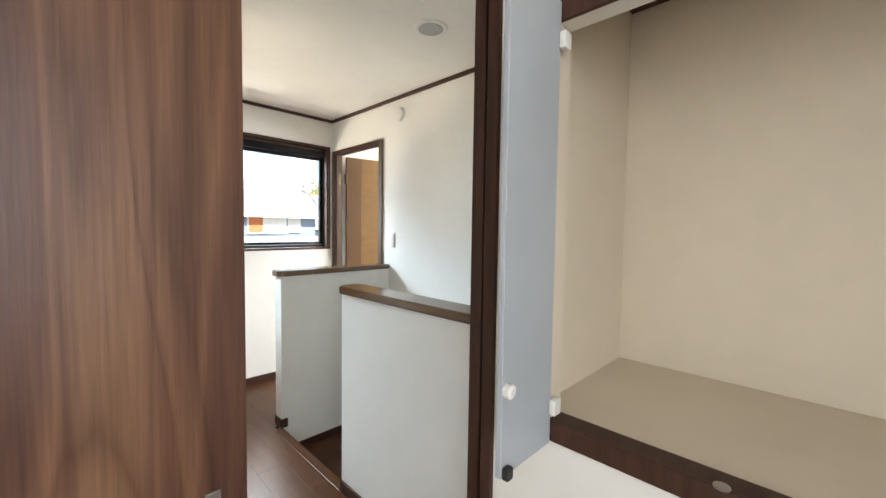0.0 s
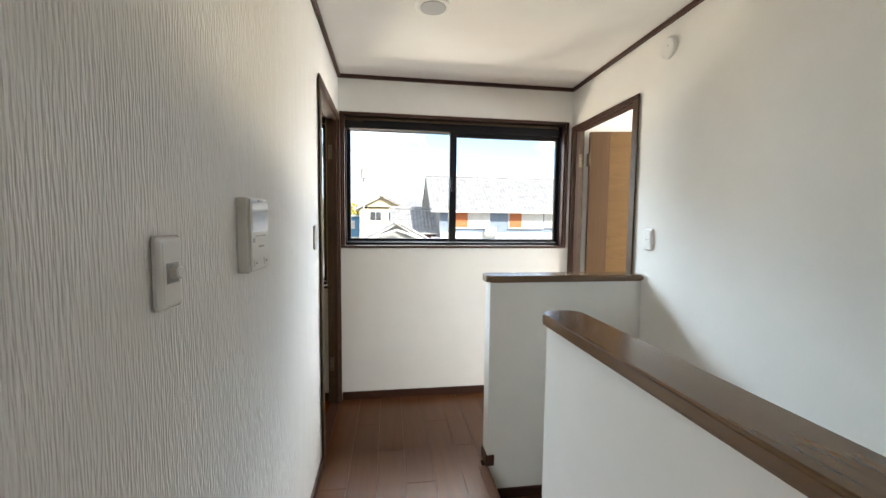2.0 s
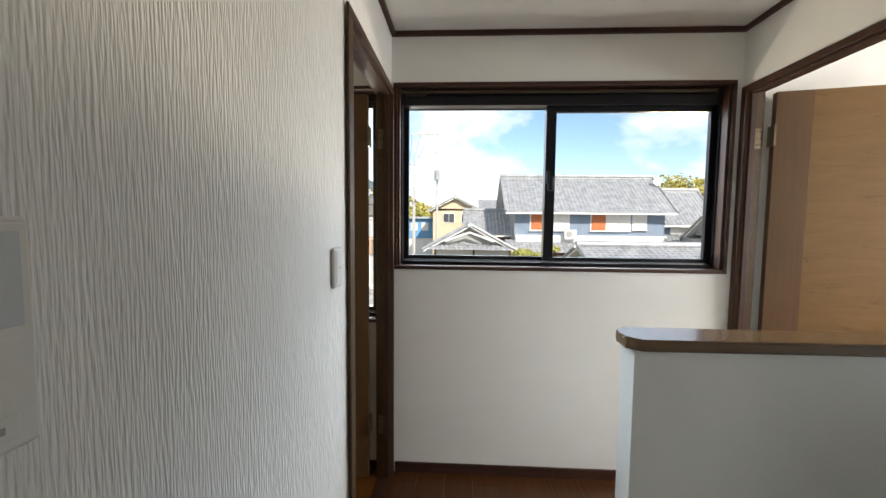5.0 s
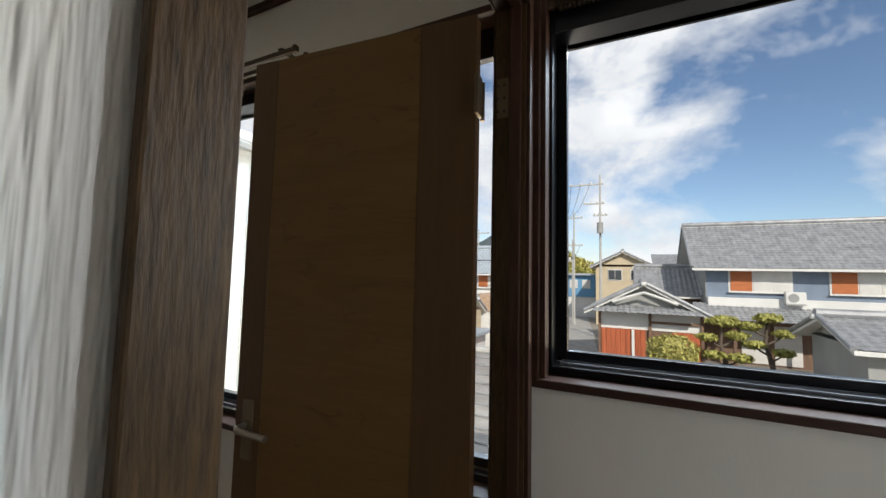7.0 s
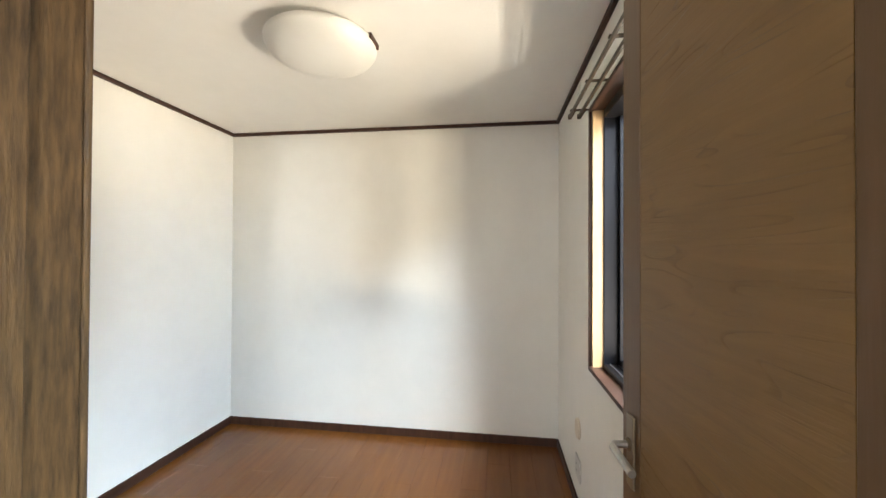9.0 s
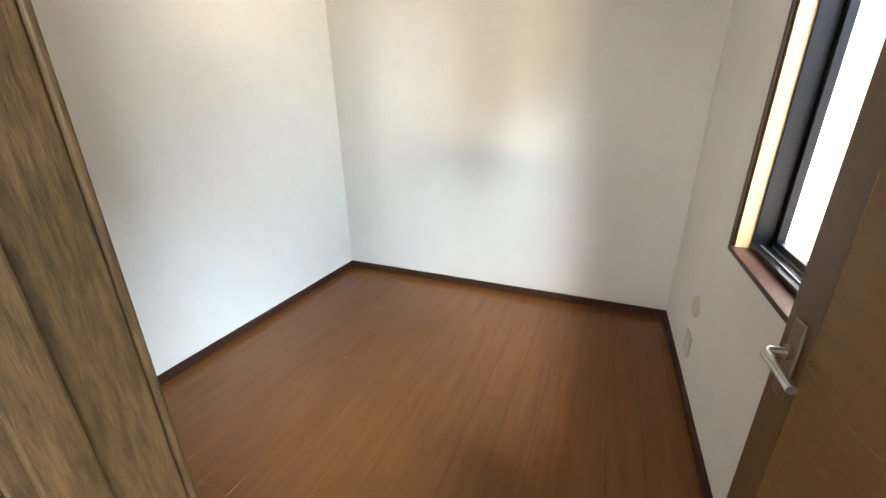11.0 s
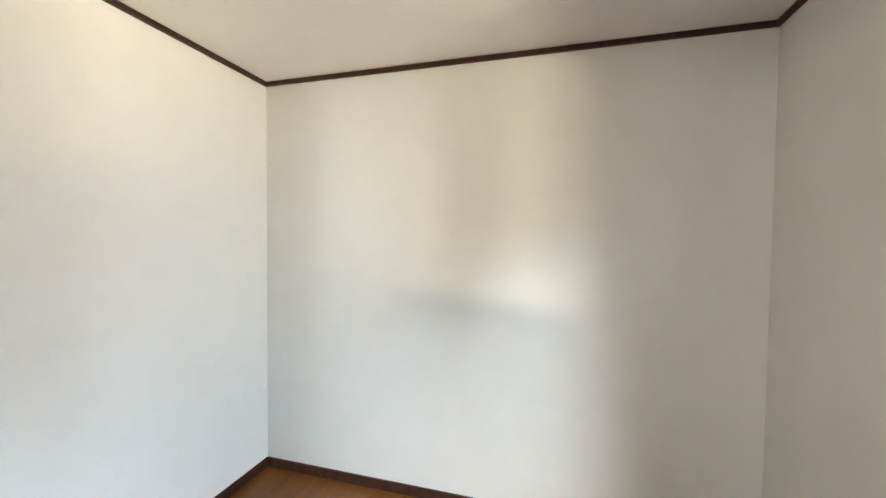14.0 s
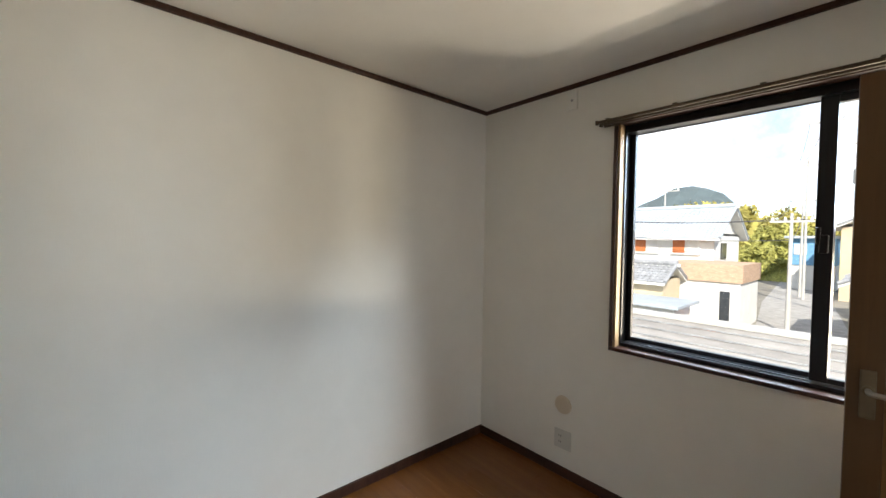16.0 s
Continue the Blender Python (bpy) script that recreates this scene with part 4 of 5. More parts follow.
def roof(parent, x0, x1, y0, y1, eave, ridge, along="x", mat=None, over=0.5, ends=True):
    """A tiled gable roof over a plan, with ridge, verges and a slab under the tiles."""
    mat = mat or M_KAWARA
    if along == "x":
        ym, a, b = (y0 + y1) / 2, x0 - over, x1 + over
        k = (ridge - eave) / (ym - y0)
        lo = eave - k * over
        sides = [((a, ym, ridge), (b, ym, ridge), (a, y0 - over, lo)), ((a, ym, ridge), (b, ym, ridge), (a, y1 + over, lo))]
        tri = [[(x, y0, eave), (x, y1, eave), (x, ym, ridge - 0.06)] for x in (x0, x1)]
        line = [(a - 0.05, ym, ridge + 0.10), (b + 0.05, ym, ridge + 0.10)]
    else:
        xm, a, b = (x0 + x1) / 2, y0 - over, y1 + over
        k = (ridge - eave) / (xm - x0)
        lo = eave - k * over
        sides = [((xm, a, ridge), (xm, b, ridge), (x0 - over, a, lo)), ((xm, a, ridge), (xm, b, ridge), (x1 + over, a, lo))]
        tri = [[(x0, y, eave), (x1, y, eave), (xm, y, ridge - 0.06)] for y in (y0, y1)]
        line = [(xm, a - 0.05, ridge + 0.10), (xm, b + 0.05, ridge + 0.10)]
    whole = None
    for p, q, r in sides:
        slab = bmesh.new()
        p, q, r = Vector(p), Vector(q), Vector(r)
        s = q + (r - p)
        top = [slab.verts.new(c - Vector((0, 0, 0.012))) for c in (p, q, s, r)]
        low = [slab.verts.new(c - Vector((0, 0, 0.13))) for c in (p, q, s, r)]
        slab.faces.new(top)
        slab.faces.new(low[::-1])
        for i in range(4):
            slab.faces.new((top[i], top[(i + 1) % 4], low[(i + 1) % 4], low[i]))
        whole = part("roof", slab, M_PLASTER, parent)
        part("roof_tiles", tile_sheet(p, q, r), mat, whole)["kind"] = "stuff"
        for c, d in ((p, r), (q, s)):
            part("verge", tube([c + Vector((0, 0, 0.05)), d + Vector((0, 0, 0.05))], 0.085, 8), mat, whole)
    part("ridge", tube(line, 0.16, 10), mat, whole)
    part("ridge_base", box(min(p[0] for p in line) - 0.1, max(p[0] for p in line) + 0.1, min(p[1] for p in line) - 0.1,
                           max(p[1] for p in line) + 0.1, ridge - 0.08, ridge + 0.06), M_PLASTER, whole)
    return tri


def gable(parent, tri, mat):
    for t in tri:
        bm = bmesh.new()
        c = sum((Vector(p) for p in t), Vector()) / 3
        n = (Vector(t[1]) - Vector(t[0])).cross(Vector(t[2]) - Vector(t[0])).normalized() * 0.05
        a, b = [bm.verts.new(Vector(p) + n) for p in t], [bm.verts.new(Vector(p) - n) for p in t]
        bm.faces.new(a)
        bm.faces.new(b[::-1])
        for i in range(3):
            bm.faces.new((a[i], a[(i + 1) % 3], b[(i + 1) % 3], b[i]))
        part("gable", bm, mat, parent)


def house_window(parent, x0, x1, z0, z1, y, panes, shutter=0.0):
    """A window on a wall that faces -y: white frame, sill, panes, and a shutter over a share of it."""
    w = part("window", box(x0 - 0.09, x1 + 0.09, y - 0.05, y, z0 - 0.09, z1 + 0.09), M_PLASTER, parent)
    xs = x0 + (x1 - x0) * shutter
    if shutter:
        part("shutter", box(x0, xs - 0.03, y - 0.08, y - 0.0505, z0, z1), M_SHUTTER, w, "orange brown shutter")
    for k in range(panes):
        a, b = xs + (x1 - xs) * k / panes, xs + (x1 - xs) * (k + 1) / panes
        part("pane", box(a + 0.03, b - 0.03, y - 0.075, y - 0.0505, z0 + 0.03, z1 - 0.03), M_SHOJI, w)
    part("sill", box(x0 - 0.12, x1 + 0.12, y - 0.16, y - 0.0505, z0 - 0.10, z0 - 0.045), M_PLASTER, w)
    return w


# the two-storey house across the garden
big = thing("house", "two-storey tiled house with blue-grey walls and orange shutters", "house", (0, 0, 0))
part("wall", box(4.1, 14.3, 25.0, 31.0, -0.2, 2.52), M_BLUEWALL, big)
part("wall", box(4.05, 14.4, 24.96, 31.1, GZ, -0.21), M_BROWNWALL, big)
part("wall", box(4.06, 4.099, 25.0, 31.0, -0.2, 2.52), M_GREYWALL, big)
part("band", box(4.1, 14.3, 24.62, 24.99, 0.05, 0.62, 0.02), M_PLASTER, big, "white rendered balcony band")
tri = roof(big, 4.1, 14.0, 25.0, 31.0, 2.75, 4.95, "x", over=0.75)
gable(big, tri, M_GREYWALL)
low = part("porch_slab", box(3.6, 15.0, 23.3, 25.0, -0.62, -0.52), M_BROWNWALL, big)
part("porch_tiles", tile_sheet((3.4, 24.95, 0.28), (15.2, 24.95, 0.28), (3.4, 23.0, -0.48)), M_KAWARA, low)["kind"] = "stuff"
for x0 in (5.2, 9.35):
    house_window(big, x0, x0 + 2.55, 1.0, 2.06, 25.0, 2, 0.38)
house_window(big, 11.9 + 0.3, 13.0, 1.1, 2.0, 25.0, 1)
for x in (5.0, 8.2, 11.5):
    part("porch_post", box(x, x + 0.14, 23.6, 23.74, GZ, -0.62), M_BROWNWALL, big)
for x in (5.6, 7.0, 8.8, 10.2):
    part("screen_door", box(x, x + 1.1, 24.90, 24.955, GZ + 0.1, -0.8), M_SHOJI, big)
ac = thing("air_conditioner", "white outdoor air conditioner unit on a balcony wall", "air conditioner", (7.75, 24.42, 0.42))
part("casing", box(-0.40, 0.40, -0.15, 0.15, 0.0, 0.60, 0.02), M_PLASTER, ac)
part("fan_grille", disc(-0.10, -0.151, 0.3, [(0.22, 0), (0.22, -0.012), (0.18, -0.014)], "y", 24), M_GREYWALL, ac)
part("foot", box(-0.40, 0.40, -0.12, 0.2, -0.06, -0.001), M_CONCRETE, ac)
dish = thing("satellite_dish", "small white satellite dish on a roof ridge", "satellite dish", (14.6, 27.0, 4.02))
part("mast", tube([(0, 0, 0), (0, 0, 0.55)], 0.025), M_CONCRETE, dish)
part("reflector", disc(0, -0.08, 0.55, [(0.02, 0.05), (0.2, 0.01), (0.30, -0.06), (0.30, -0.07)], "y", 24), M_PLASTER, dish)
aerial = thing("roof_aerial", "thin metal television aerial on a roof", "aerial", (13.9, 28.4, 4.9))
part("mast", tube([(0, 0, 0), (0, 0, 1.5)], 0.02), M_CONCRETE, aerial)
for k in range(4):
    part("rod", tube([(-0.35 + 0.05 * k, 0, 0.85 + 0.18 * k), (0.35 - 0.05 * k, 0, 0.85 + 0.18 * k)], 0.012, 6), M_CONCRETE, aerial)

wing = thing("house", "lower tiled side house with blue-grey walls", "house", (0, 0, 0))
part("wall", box(14.6, 18.0, 26.0, 31.0, GZ, 1.75), M_BLUEWALL, wing)
gable(wing, roof(wing, 14.6, 17.8, 26.0, 31.0, 1.9, 4.0, "x", over=0.6), M_BLUEWALL)
house_window(wing, 15.3, 17.2, 0.85, 1.5, 26.0, 2)
part("low_roof", tile_sheet((14.4, 26.0, 0.7), (20.5, 26.0, 0.7), (14.4, 23.6, -0.25)), M_KAWARA, wing)["kind"] = "stuff"

annex = thing("house", "low tiled annex with brown boarded wall", "house", (0, 0, 0))
part("wall", box(1.0, 4.0, 26.5, 31.0, GZ, 0.75), M_BROWNWALL, annex)
gable(annex, roof(annex, 1.0, 3.6, 26.5, 31.0, 0.85, 2.35, "x", over=0.45), M_BROWNWALL)

gate = thing("gatehouse", "white-walled gatehouse with tiled gable and red-brown boards", "gatehouse", (0, 0, 0))
part("wall", box(-1.2, 3.2, 20.2, 23.8, -0.95, -0.12), M_PLASTER, gate)
part("base_wall", box(-1.15, 3.15, 20.24, 23.75, GZ, -0.951), M_BROWNWALL, gate)
gtri = roof(gate, -1.35, 3.0, 20.2, 23.8, 0.12, 1.30, "y", over=0.5)
gable(gate, gtri, M_GREYWALL)
part("skirt_tiles", tile_sheet((-1.4, 20.1, 0.22), (3.1, 20.1, 0.22), (-1.4, 19.35, -0.12)), M_KAWARA, gate)["kind"] = "stuff"
part("bargeboard", tube([(-0.55, 19.65, 0.36), (0.1, 19.65, 0.62), (0.82, 19.65, 0.86), (1.55, 19.65, 0.62), (2.2, 19.65, 0.36)], 0.07, 6), M_PLASTER, gate, "white curved bargeboard")
for x in (-1.22, 1.02, 3.12):
    part("post", box(x, x + 0.12, 20.10, 20.199, GZ, -0.1), M_BROWNWALL, gate)
part("beam", box(1.14, 3.12, 20.12, 20.199, -0.62, -0.5), M_BROWNWALL, gate)
for k in range(9):
    part("board", box(-1.08 + 0.22 * k, -0.875 + 0.22 * k, 20.14, 20.239, GZ + 0.3, -0.96), M_REDWOOD, gate)
part("door_post", box(0.28, 0.40, 20.05, 20.139, GZ, -0.96), M_PLASTER, gate)
part("dark_door", box(2.0, 3.1, 20.16, 20.239, GZ, -0.97), M_REDWOOD, gate)

garage = thing("garage", "grey plastered garage with a tiled roof", "garage", (0, 0, 0))
part("wall", box(5.95, 10.95, 13.5, 17.0, GZ, -0.30), M_GREYWALL, garage)
gable(garage, roof(garage, 5.95, 10.95, 13.5, 17.0, -0.16, 0.42, "x", over=0.42), M_GREYWALL)
part("door_frame", box(6.40, 8.95, 13.40, 13.499, GZ, -1.25), M_PLASTER, garage)
part("shutter", box(6.55, 8.80, 13.34, 13.399, GZ, -1.40), M_BROWNWALL, garage)

side = thing("house", "low house with a brown-grey tiled roof", "house", (0, 0, 0))
part("wall", box(15.4, 22.5, 20.5, 25.0, GZ, 0.55), M_GREYWALL, side)
gable(side, roof(side, 15.9, 22.0, 20.5, 24.5, 0.75, 2.05, "x", M_KAWARA_B, over=0.5), M_GREYWALL)

cream = thing("house", "far cream house with a tiled gable", "house", (0, 0, 0))
part("wall", box(-2.8, 2.3, 40.0, 46.0, GZ, 2.75), M_CREAMWALL, cream)
gable(cream, roof(cream, -2.8, 2.1, 40.0, 46.0, 2.95, 4.2, "y", over=0.5), M_CREAMWALL)
for x in (-1.7, 0.3):
    w = part("window", box(x, x + 1.3, 39.95, 39.999, 1.4, 2.5), M_PLASTER, cream)
    for k in range(2):
        part("pane", box(x + 0.08 + 0.6 * k, x + 0.62 + 0.6 * k, 39.90, 39.949, 1.5, 2.4), M_DARKWIN, w)
part("rear_wing", box(2.35, 8.0, 43.0, 49.0, GZ, 2.9), M_GREYWALL, cream)
part("rear_roof", tile_sheet((2.3, 46.0, 4.3), (8.4, 46.0, 4.3), (2.3, 42.5, 2.9)), M_KAWARA, cream)["kind"] = "stuff"

blue = thing("house", "far pale house with a blue storey", "house", (0, 0, 0))
part("wall", box(-6.6, -3.4, 47.0, 52.0, GZ, -0.6), M_PLASTER, blue)
part("upper_wall", box(-6.6, -3.4, 46.9, 52.0, -0.59, 1.9), material("sky_blue_siding", (0.12, 0.28, 0.45), 0.7, vary=0.15), blue)
part("roof", box(-6.9, -3.1, 46.4, 52.4, 1.91, 2.15, 0.03), M_TIN, blue)
for x in (-6.2, -4.8):
    part("window", box(x, x + 0.9, 46.85, 46.899, 0.4, 1.4), M_SHOJI, blue)

west = thing("house", "white two-storey house with a pale blue-grey roof", "house", (0, 0, 0))
part("wall", box(-19.0, -7.3, 25.0, 31.0, GZ, 1.85), M_PLASTER, west)
gable(west, roof(west, -19.0, -7.5, 25.0, 31.0, 2.0, 3.7, "x", M_TIN, over=0.6), M_PLASTER)
for x in (-14.2, -11.8, -9.5):
    house_window(west, x, x + 1.4, 0.75, 1.55, 25.0, 1, 0.5)
part("porch_tiles", tile_sheet((-16.0, 24.9, 0.1), (-8.4, 24.9, 0.1), (-16.0, 23.4, -0.5)), M_KAWARA, west)["kind"] = "stuff"
part("side_window", box(-7.299, -7.25, 26.4, 27.6, 0.4, 1.4), M_DARKWIN, west)
flat = thing("house", "flat-roofed white house with a tan brick parapet", "house", (0, 0, 0))
part("wall", box(-8.6, -5.2, 21.0, 25.0, GZ, -0.55), M_PLASTER, flat)
part("parapet", box(-8.7, -5.1, 20.9, 25.1, -0.549, 0.35), M_TAN, flat, "tan brick parapet")
part("door", box(-6.0, -5.6, 20.93, 20.999, GZ, -1.0), M_DARKWIN, flat)
hut = thing("house", "small tiled hip-roofed house with white walls", "house", (0, 0, 0))
part("wall", box(-10.6, -7.7, 18.2, 20.6, GZ, -0.45), M_CREAMWALL, hut)
gable(hut, roof(hut, -10.4, -7.9, 18.2, 20.6, -0.35, 0.25, "x", over=0.4), M_PLASTER)
shed = thing("shed", "low white shed with a flat roof", "shed", (0, 0, 0))
part("wall", box(-9.6, -6.4, 15.6, 17.8, GZ, -1.35), M_PLASTER, shed)
part("roof", box(-9.9, -6.1, 15.2, 18.1, -1.349, -1.2, 0.02), M_TIN, shed)
part("opening", box(-7.6, -6.9, 15.55, 15.599, -2.5, -1.6), M_DARKWIN, shed)
drum = thing("planter", "red clay garden planter by the lane", "planter", (-5.6, 17.0, GZ))
part("pot", disc(0, 0, 0, [(0.40, 0), (0.55, 0.75), (0.60, 0.8), (0.5, 0.82)], "z", 20), M_SHUTTER, drum)

# the neighbour's slate roof right below the small room's window
slate = thing("neighbour_roof", "pale slate roof in long courses below the window", "roof", (0, 0, 0))
RZ, RY, SL = -0.25, 7.6, 0.42
for k in range(15):
    a, b = k * 0.27, (k + 1) * 0.27
    bm = bmesh.new()
    pts = [(-9.0, RY - a, RZ - SL * a - 0.03), (2.2, RY - a, RZ - SL * a - 0.03), (2.2, RY - b - 0.02, RZ - SL * b + 0.012), (-9.0, RY - b - 0.02, RZ - SL * b + 0.012)]
    top = [bm.verts.new(p) for p in pts]
    lo4 = [bm.verts.new((p[0], p[1], p[2] - 0.03)) for p in pts]
    bm.faces.new(top)
    bm.faces.new(lo4[::-1])
    for i in range(4):
        bm.faces.new((top[i], top[(i + 1) % 4], lo4[(i + 1) % 4], lo4[i]))
    part("slate_course", bm, M_SLATE, slate)
    # added grey strip that imitates the shadow line along each course's edge
    part("course_shadow_line", box(-9.0, 2.2, RY - b - 0.028, RY - b - 0.0205, RZ - SL * b - 0.022, RZ - SL * b + 0.010), M_KAWARA, slate, "grey strip for the shadow line at a course's lower edge")
part("ridge_cap", box(-9.1, 2.3, RY - 0.14, RY + 0.14, RZ - 0.06, RZ + 0.05, 0.03), M_CONCRETE, slate, "pale ridge cap")
part("rear_slope", prism([(-9.0, RY + 0.1), (2.2, RY + 0.1), (2.2, RY + 4.0), (-9.0, RY + 4.0)], RZ - 1.7, RZ - 1.6), M_SLATE, slate)
part("wall", box(-8.7, 1.9, RY - 3.6, RY + 3.6, GZ, RZ - 1.75), M_PLASTER, slate)

# a white wing of this house that stands out beside the small room
own = thing("wing_wall", "white sided wing of the house beside the window", "wall", kind="structure")
part("siding", box(-3.5, -2.92, 0.161, 1.45, GZ, 2.52), M_PLASTER, own)
part("corner_trim", box(-2.93, -2.905, 1.40, 1.465, GZ, 2.5), M_WHITE, own)
part("gutter", tube([(-2.75, 0.17, 2.50), (-2.75, 1.75, 2.50)], 0.05, 8), M_GREYWALL, own)
part("soffit", box(-3.6, -2.70, 0.161, 1.75, 2.53, 2.60), M_PLASTER, own)


# ---- poles, wires, plants ----
def pole(name, x, y, top, label, arms=()):
    p = thing(name, label, "utility pole", (x, y, GZ))
    part("shaft", tube([(0, 0, 0), (0, 0, (top - GZ) * 0.5), (0, 0, top - GZ)], 0.105, 12, taper=0.6), M_CONCRETE, p)
    for z, a, b in arms:
        arm = part("crossarm", box(a, b, -0.05, 0.05, z - GZ - 0.05, z - GZ + 0.05), M_CONCRETE, p)
        n = 4
        for k in range(n):
            ix = a + 0.1 + (b - a - 0.2) * k / (n - 1)
            part("insulator", disc(ix, 0, z - GZ + 0.051, [(0.05, 0), (0.07, 0.06), (0.03, 0.16)], "z", 10), M_PLASTER, arm)
    return p


pole("utility_pole", -1.72, 30.0, 9.4, "tall concrete utility pole with crossarms and insulators", [(8.7, -2.2, 0.2), (7.2, -1.2, 0.3), (6.3, -0.5, 0.5)])
tank = thing("transformer", "grey cylindrical transformer hung on a pole", "transformer", (-1.72, 29.68, 4.9))
part("can", disc(0, 0, 0, [(0.22, 0), (0.22, 0.75), (0.17, 0.82)], "z", 18), M_GREYWALL, tank)
part("bracket", box(-0.06, 0.06, 0.2, 0.32, 0.2, 0.5), M_CONCRETE, tank)
pole("utility_pole", -4.6, 38.0, 8.0, "slim concrete utility pole", [(7.4, -0.8, 0.8)])
pole("utility_pole", 27.0, 34.5, 6.6, "concrete utility pole in front of woods", [(4.6, -0.9, 0.9)])
pole("utility_pole", -3.62, 22.5, 2.9, "pale concrete utility pole beside a lane", [(2.5, -0.8, 0.8)])
pole("utility_pole", -5.0, 40.0, 5.5, "far concrete utility pole beside a lane", [(4.9, -1.0, 1.0)])
pole("utility_pole", -14.5, 38.0, 6.6, "red-and-white topped pole above a roof", [(6.2, -1.2, 1.2)])


def cable(a, b, sag):
    a, b = Vector(a), Vector(b)
    pts = [a.lerp(b, k / 10) - Vector((0, 0, sag * 4 * (k / 10) * (1 - k / 10))) for k in range(11)]
    solid("power_cable", tube(pts, 0.016, 5), M_WIRE, "thin dark overhead power cable", "cable", group="overhead cables")


for dx in (-2.1, -1.4, -0.7):
    cable((-1.72 + dx, 30.0, 8.85), (-4.6 + dx * 0.3, 38.0, 7.55), 0.5)
for z, dx in ((4.75, -0.8), (4.75, 0.0), (4.75, 0.8)):
    cable((27.0 + dx, 34.5, z), (16.0 + dx, 48.0, z + 0.3), 0.4)
for z, dx in ((2.6, -0.7), (2.6, 0.7), (1.6, 0.0)):
    cable((-3.62 + dx, 22.5, z), (-5.0 + dx, 40.0, z + 2.3), 0.35)
    cable((-3.62 + dx, 22.5, z), (-20.0, 24.2, z + 1.2), 0.5)


def leaves(bm, centre, radii, count, size, rng, shell=0.55):
    """Small leaf sprays scattered through the outer part of an uneven ellipsoid."""
    c = Vector(centre)
    for _ in range(count):
        d = Vector((rng.gauss(0, 1), rng.gauss(0, 1), rng.gauss(0, 1))).normalized()
        r = (shell + (1 - shell) * rng.random()) * (0.86 + 0.22 * noise.noise(c + d * 1.7))
        p = c + Vector((d.x * radii[0], d.y * radii[1], d.z * radii[2])) * r
        n = (d + 0.7 * Vector((rng.gauss(0, 1), rng.gauss(0, 1), rng.gauss(0, 1)))).normalized()
        u = n.orthogonal().normalized()
        w = n.cross(u)
        a = rng.random() * math.tau
        u, w = math.cos(a) * u + math.sin(a) * w, math.cos(a) * w - math.sin(a) * u
        s = size * (0.6 + 0.8 * rng.random())
        bm.faces.new([bm.verts.new(p + s * q) for q in (u, 0.45 * w, -u, -0.45 * w + 0.12 * n)])


rng = random.Random(5)
bush = thing("round_shrub", "clipped round yellow-green garden shrub", "shrub", (1.75, 17.2, GZ))
part("trunk", tube([(0, 0, 0), (0.05, 0, 0.6), (0, 0.05, 1.3)], 0.08, 8, taper=0.5), M_BARK, bush)
bm = bmesh.new()
leaves(bm, (0, 0, 1.45), (1.12, 1.0, 0.85), 3200, 0.085, rng, 0.7)
part("crown", bm, M_LEAF, bush)["kind"] = "stuff"


def pine(place, pads, label):
    t = thing("garden_pine", label, "tree", place)
    hi = max(p[2] for p in pads)
    stem = [(0, 0, 0), (0.12, 0.05, hi * 0.35), (-0.1, 0.0, hi * 0.7), (0, 0, hi)]
    trunk = part("trunk", tube(stem, 0.12, 8, taper=0.35), M_BARK, t)
    for x, y, z, r in pads:
        part("limb", tube([(0, 0, max(z - 0.35, 0.2)), (x * 0.6, y * 0.6, z - 0.18), (x, y, z)], 0.05, 6, taper=0.4), M_BARK, trunk)
    crown = bmesh.new()
    for x, y, z, r in pads:
        leaves(crown, (x, y, z + 0.06), (r, r * 0.9, r * 0.38), int(900 * r / 0.5), 0.085, rng, 0.45)
    part("crown", crown, M_LEAF_D, t)["kind"] = "stuff"


pine((3.5, 17.6, GZ), [(0, 0, 2.75, 0.62), (-0.55, -0.1, 2.1, 0.42), (0.45, 0.1, 2.2, 0.45), (-0.35, -0.2, 1.45, 0.45), (0.5, -0.2, 1.4, 0.5), (0, -0.3, 0.9, 0.5)],
     "cloud-pruned garden pine with flat green pads")
pine((5.1, 18.4, GZ), [(0, 0, 2.9, 0.55), (-0.6, 0, 2.55, 0.5), (0.5, 0.1, 2.3, 0.42), (-0.5, -0.2, 1.85, 0.45), (0.4, -0.2, 1.6, 0.42)],
     "taller cloud-pruned garden pine with yellow-green pads")
rocks = thing("garden_stones", "pile of grey garden stones and pots", "stones", (5.6, 16.6, GZ), kind="stuff")
bm = bmesh.new()
for k in range(26):
    got = bmesh.ops.create_icosphere(bm, subdivisions=1, radius=0.12 + 0.16 * rng.random())
    o = Vector((rng.gauss(0, 0.9), rng.gauss(0, 0.5), 0.1))
    for v in got["verts"]:
        v.co = Vector((v.co.x, v.co.y, v.co.z * 0.7)) * (0.8 + 0.4 * rng.random()) + o
part("stone", bm, M_CONCRETE, rocks)


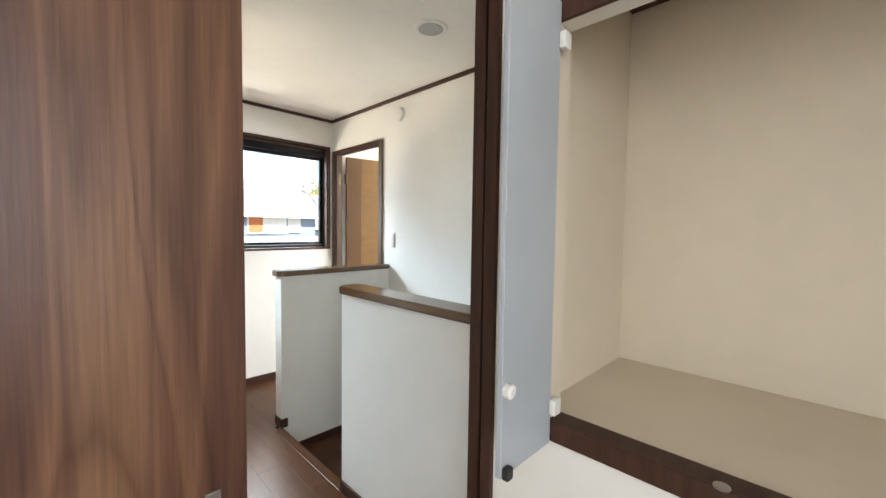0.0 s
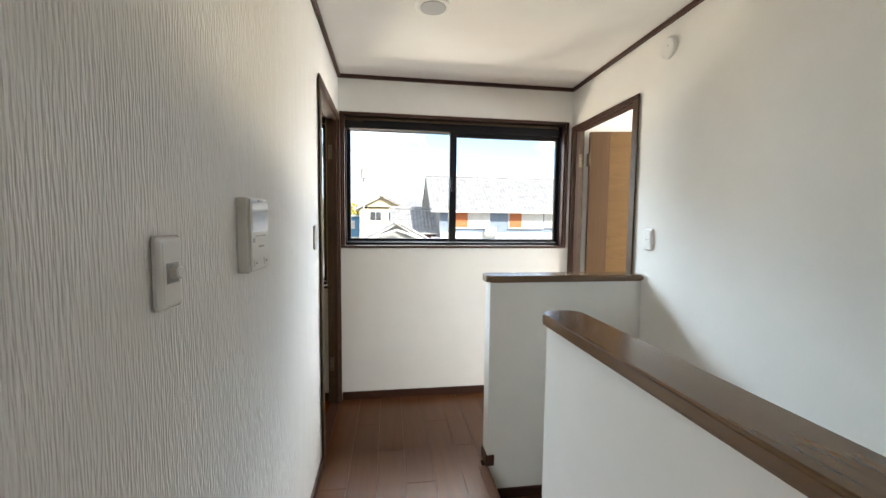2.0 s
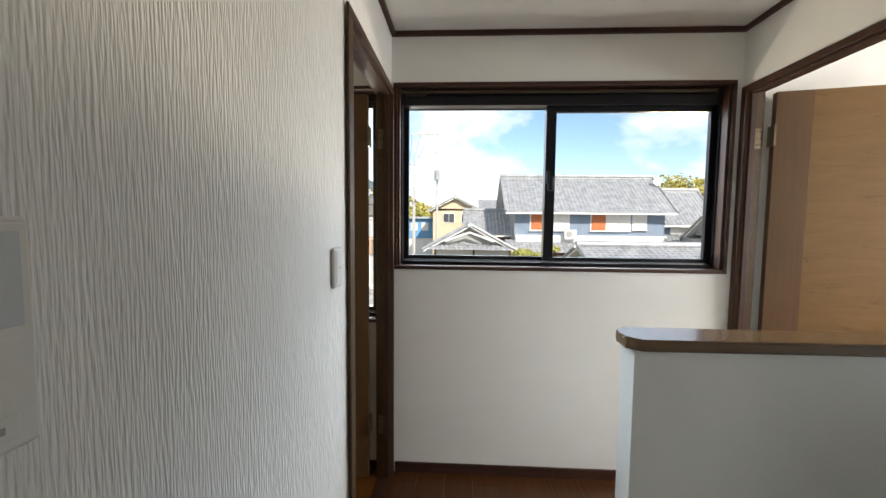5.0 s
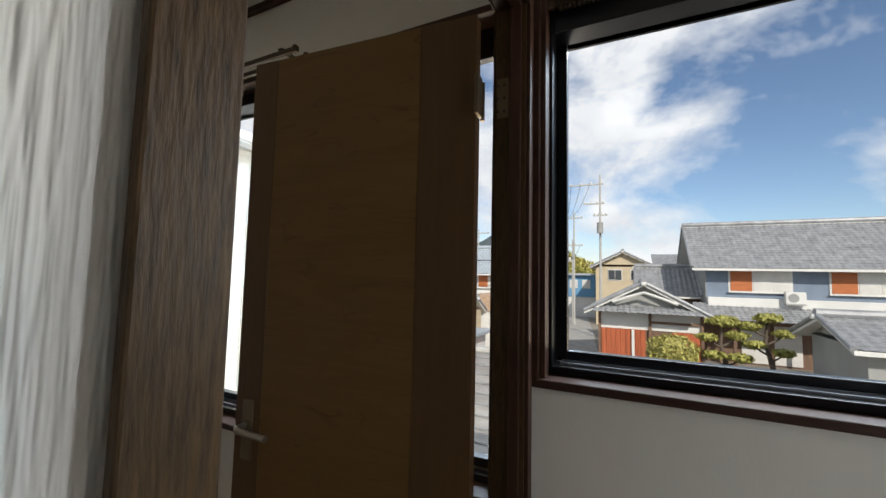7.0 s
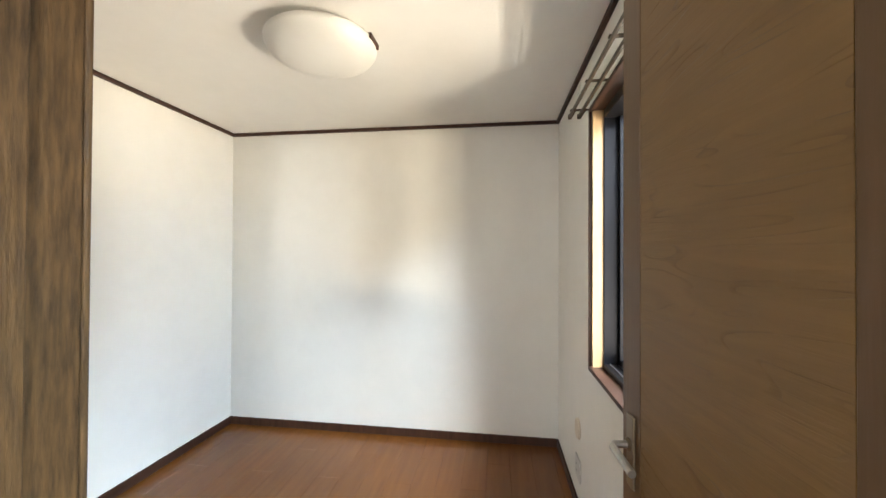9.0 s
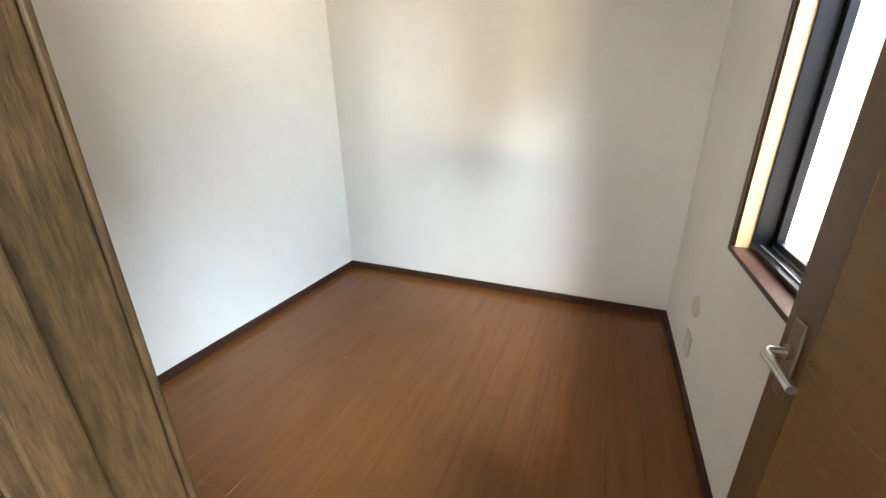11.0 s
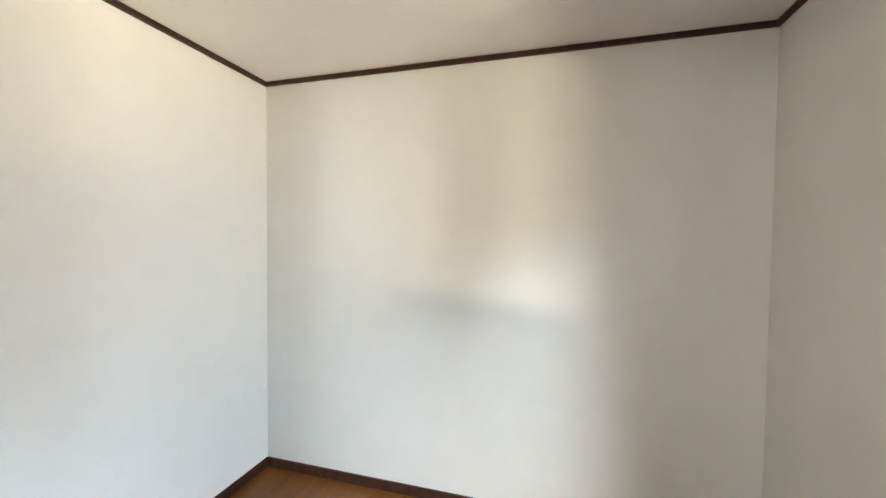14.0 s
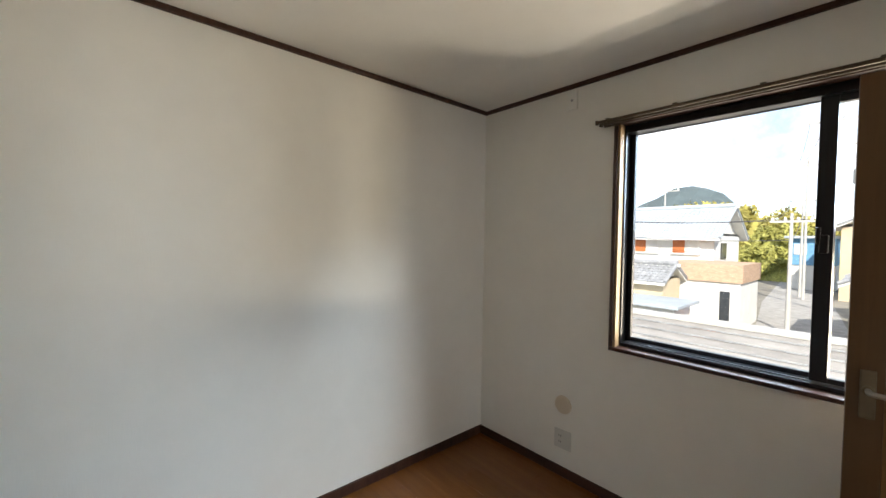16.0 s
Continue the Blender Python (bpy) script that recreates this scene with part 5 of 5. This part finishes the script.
def woods(name, label, place, length, depth, height, count, size, mat):
    """A wooded slope: a mound with a ragged canopy of many leaf clumps."""
    w = thing(name, label, "woods", place, kind="stuff")
    n, bm = 28, bmesh.new()
    rows = []
    for j in range(7):
        row = []
        for i in range(n + 1):
            s, d = i / n, j / 6
            h = height * 0.82 * math.sin(math.pi * s) ** 0.55 * math.sin(math.pi * 0.5 * d) + 0.6 * noise.noise((i * 0.7, j * 0.9, length))
            row.append(bm.verts.new(((s - 0.5) * length, d * depth, h - 0.6)))
        rows.append(row)
    for a, b in zip(rows, rows[1:]):
        for i in range(n):
            bm.faces.new((a[i], a[i + 1], b[i + 1], b[i]))
    part("slope", bm, mat, w)
    crown = bmesh.new()
    for _ in range(count):
        s, d = rng.random(), rng.random()
        h = height * 0.82 * math.sin(math.pi * s) ** 0.55 * math.sin(math.pi * 0.5 * d)
        r = height * (0.07 + 0.09 * rng.random())
        leaves(crown, ((s - 0.5) * length, d * depth, h + r * 0.3), (r * 1.2, r * 1.2, r), 130, size * 0.95, rng, 0.6)
    part("canopy", crown, mat, w)["kind"] = "stuff"
    return w


woods("woods", "yellow-green wooded hill behind the houses", (66, 88, GZ), 85, 26, 20, 170, 0.5, M_WOODS)
woods("woods", "yellow-green trees behind the lane", (-22, 70, GZ), 44, 14, 12.3, 170, 0.38, M_WOODS)
woods("woods", "green trees beside far houses", (-8.5, 54, GZ), 10, 8, 7.5, 60, 0.26, M_LEAF_D)
woods("woods", "dark trees behind a far house", (4.0, 75, GZ), 26, 10, 8.5, 60, 0.35, M_LEAF_D)
hill = bmesh.new()
hr = []
for j in range(9):
    r = []
    for i in range(41):
        x, d = -330 + 15 * i, j / 8
        h = 34 * math.exp(-((x + 142) / 45) ** 2) + 42 * math.exp(-((x + 190) / 100) ** 2) + 12 * math.exp(-((x + 30) / 90) ** 2) + 22 * math.exp(-((x - 130) / 120) ** 2)
        r.append(hill.verts.new((x, 400 + 120 * d, GZ + h * math.sin(math.pi * 0.5 * d) * (1 + 0.08 * noise.noise((i * 0.6, j, 0))) - 0.5)))
    hr.append(r)
for a, b in zip(hr, hr[1:]):
    for i in range(40):
        hill.faces.new((a[i], a[i + 1], b[i + 1], b[i]))
solid("backdrop_hill", hill, M_HAZY_HILL, "distant wooded mountain with blue haze in its colour", "hill", "structure")
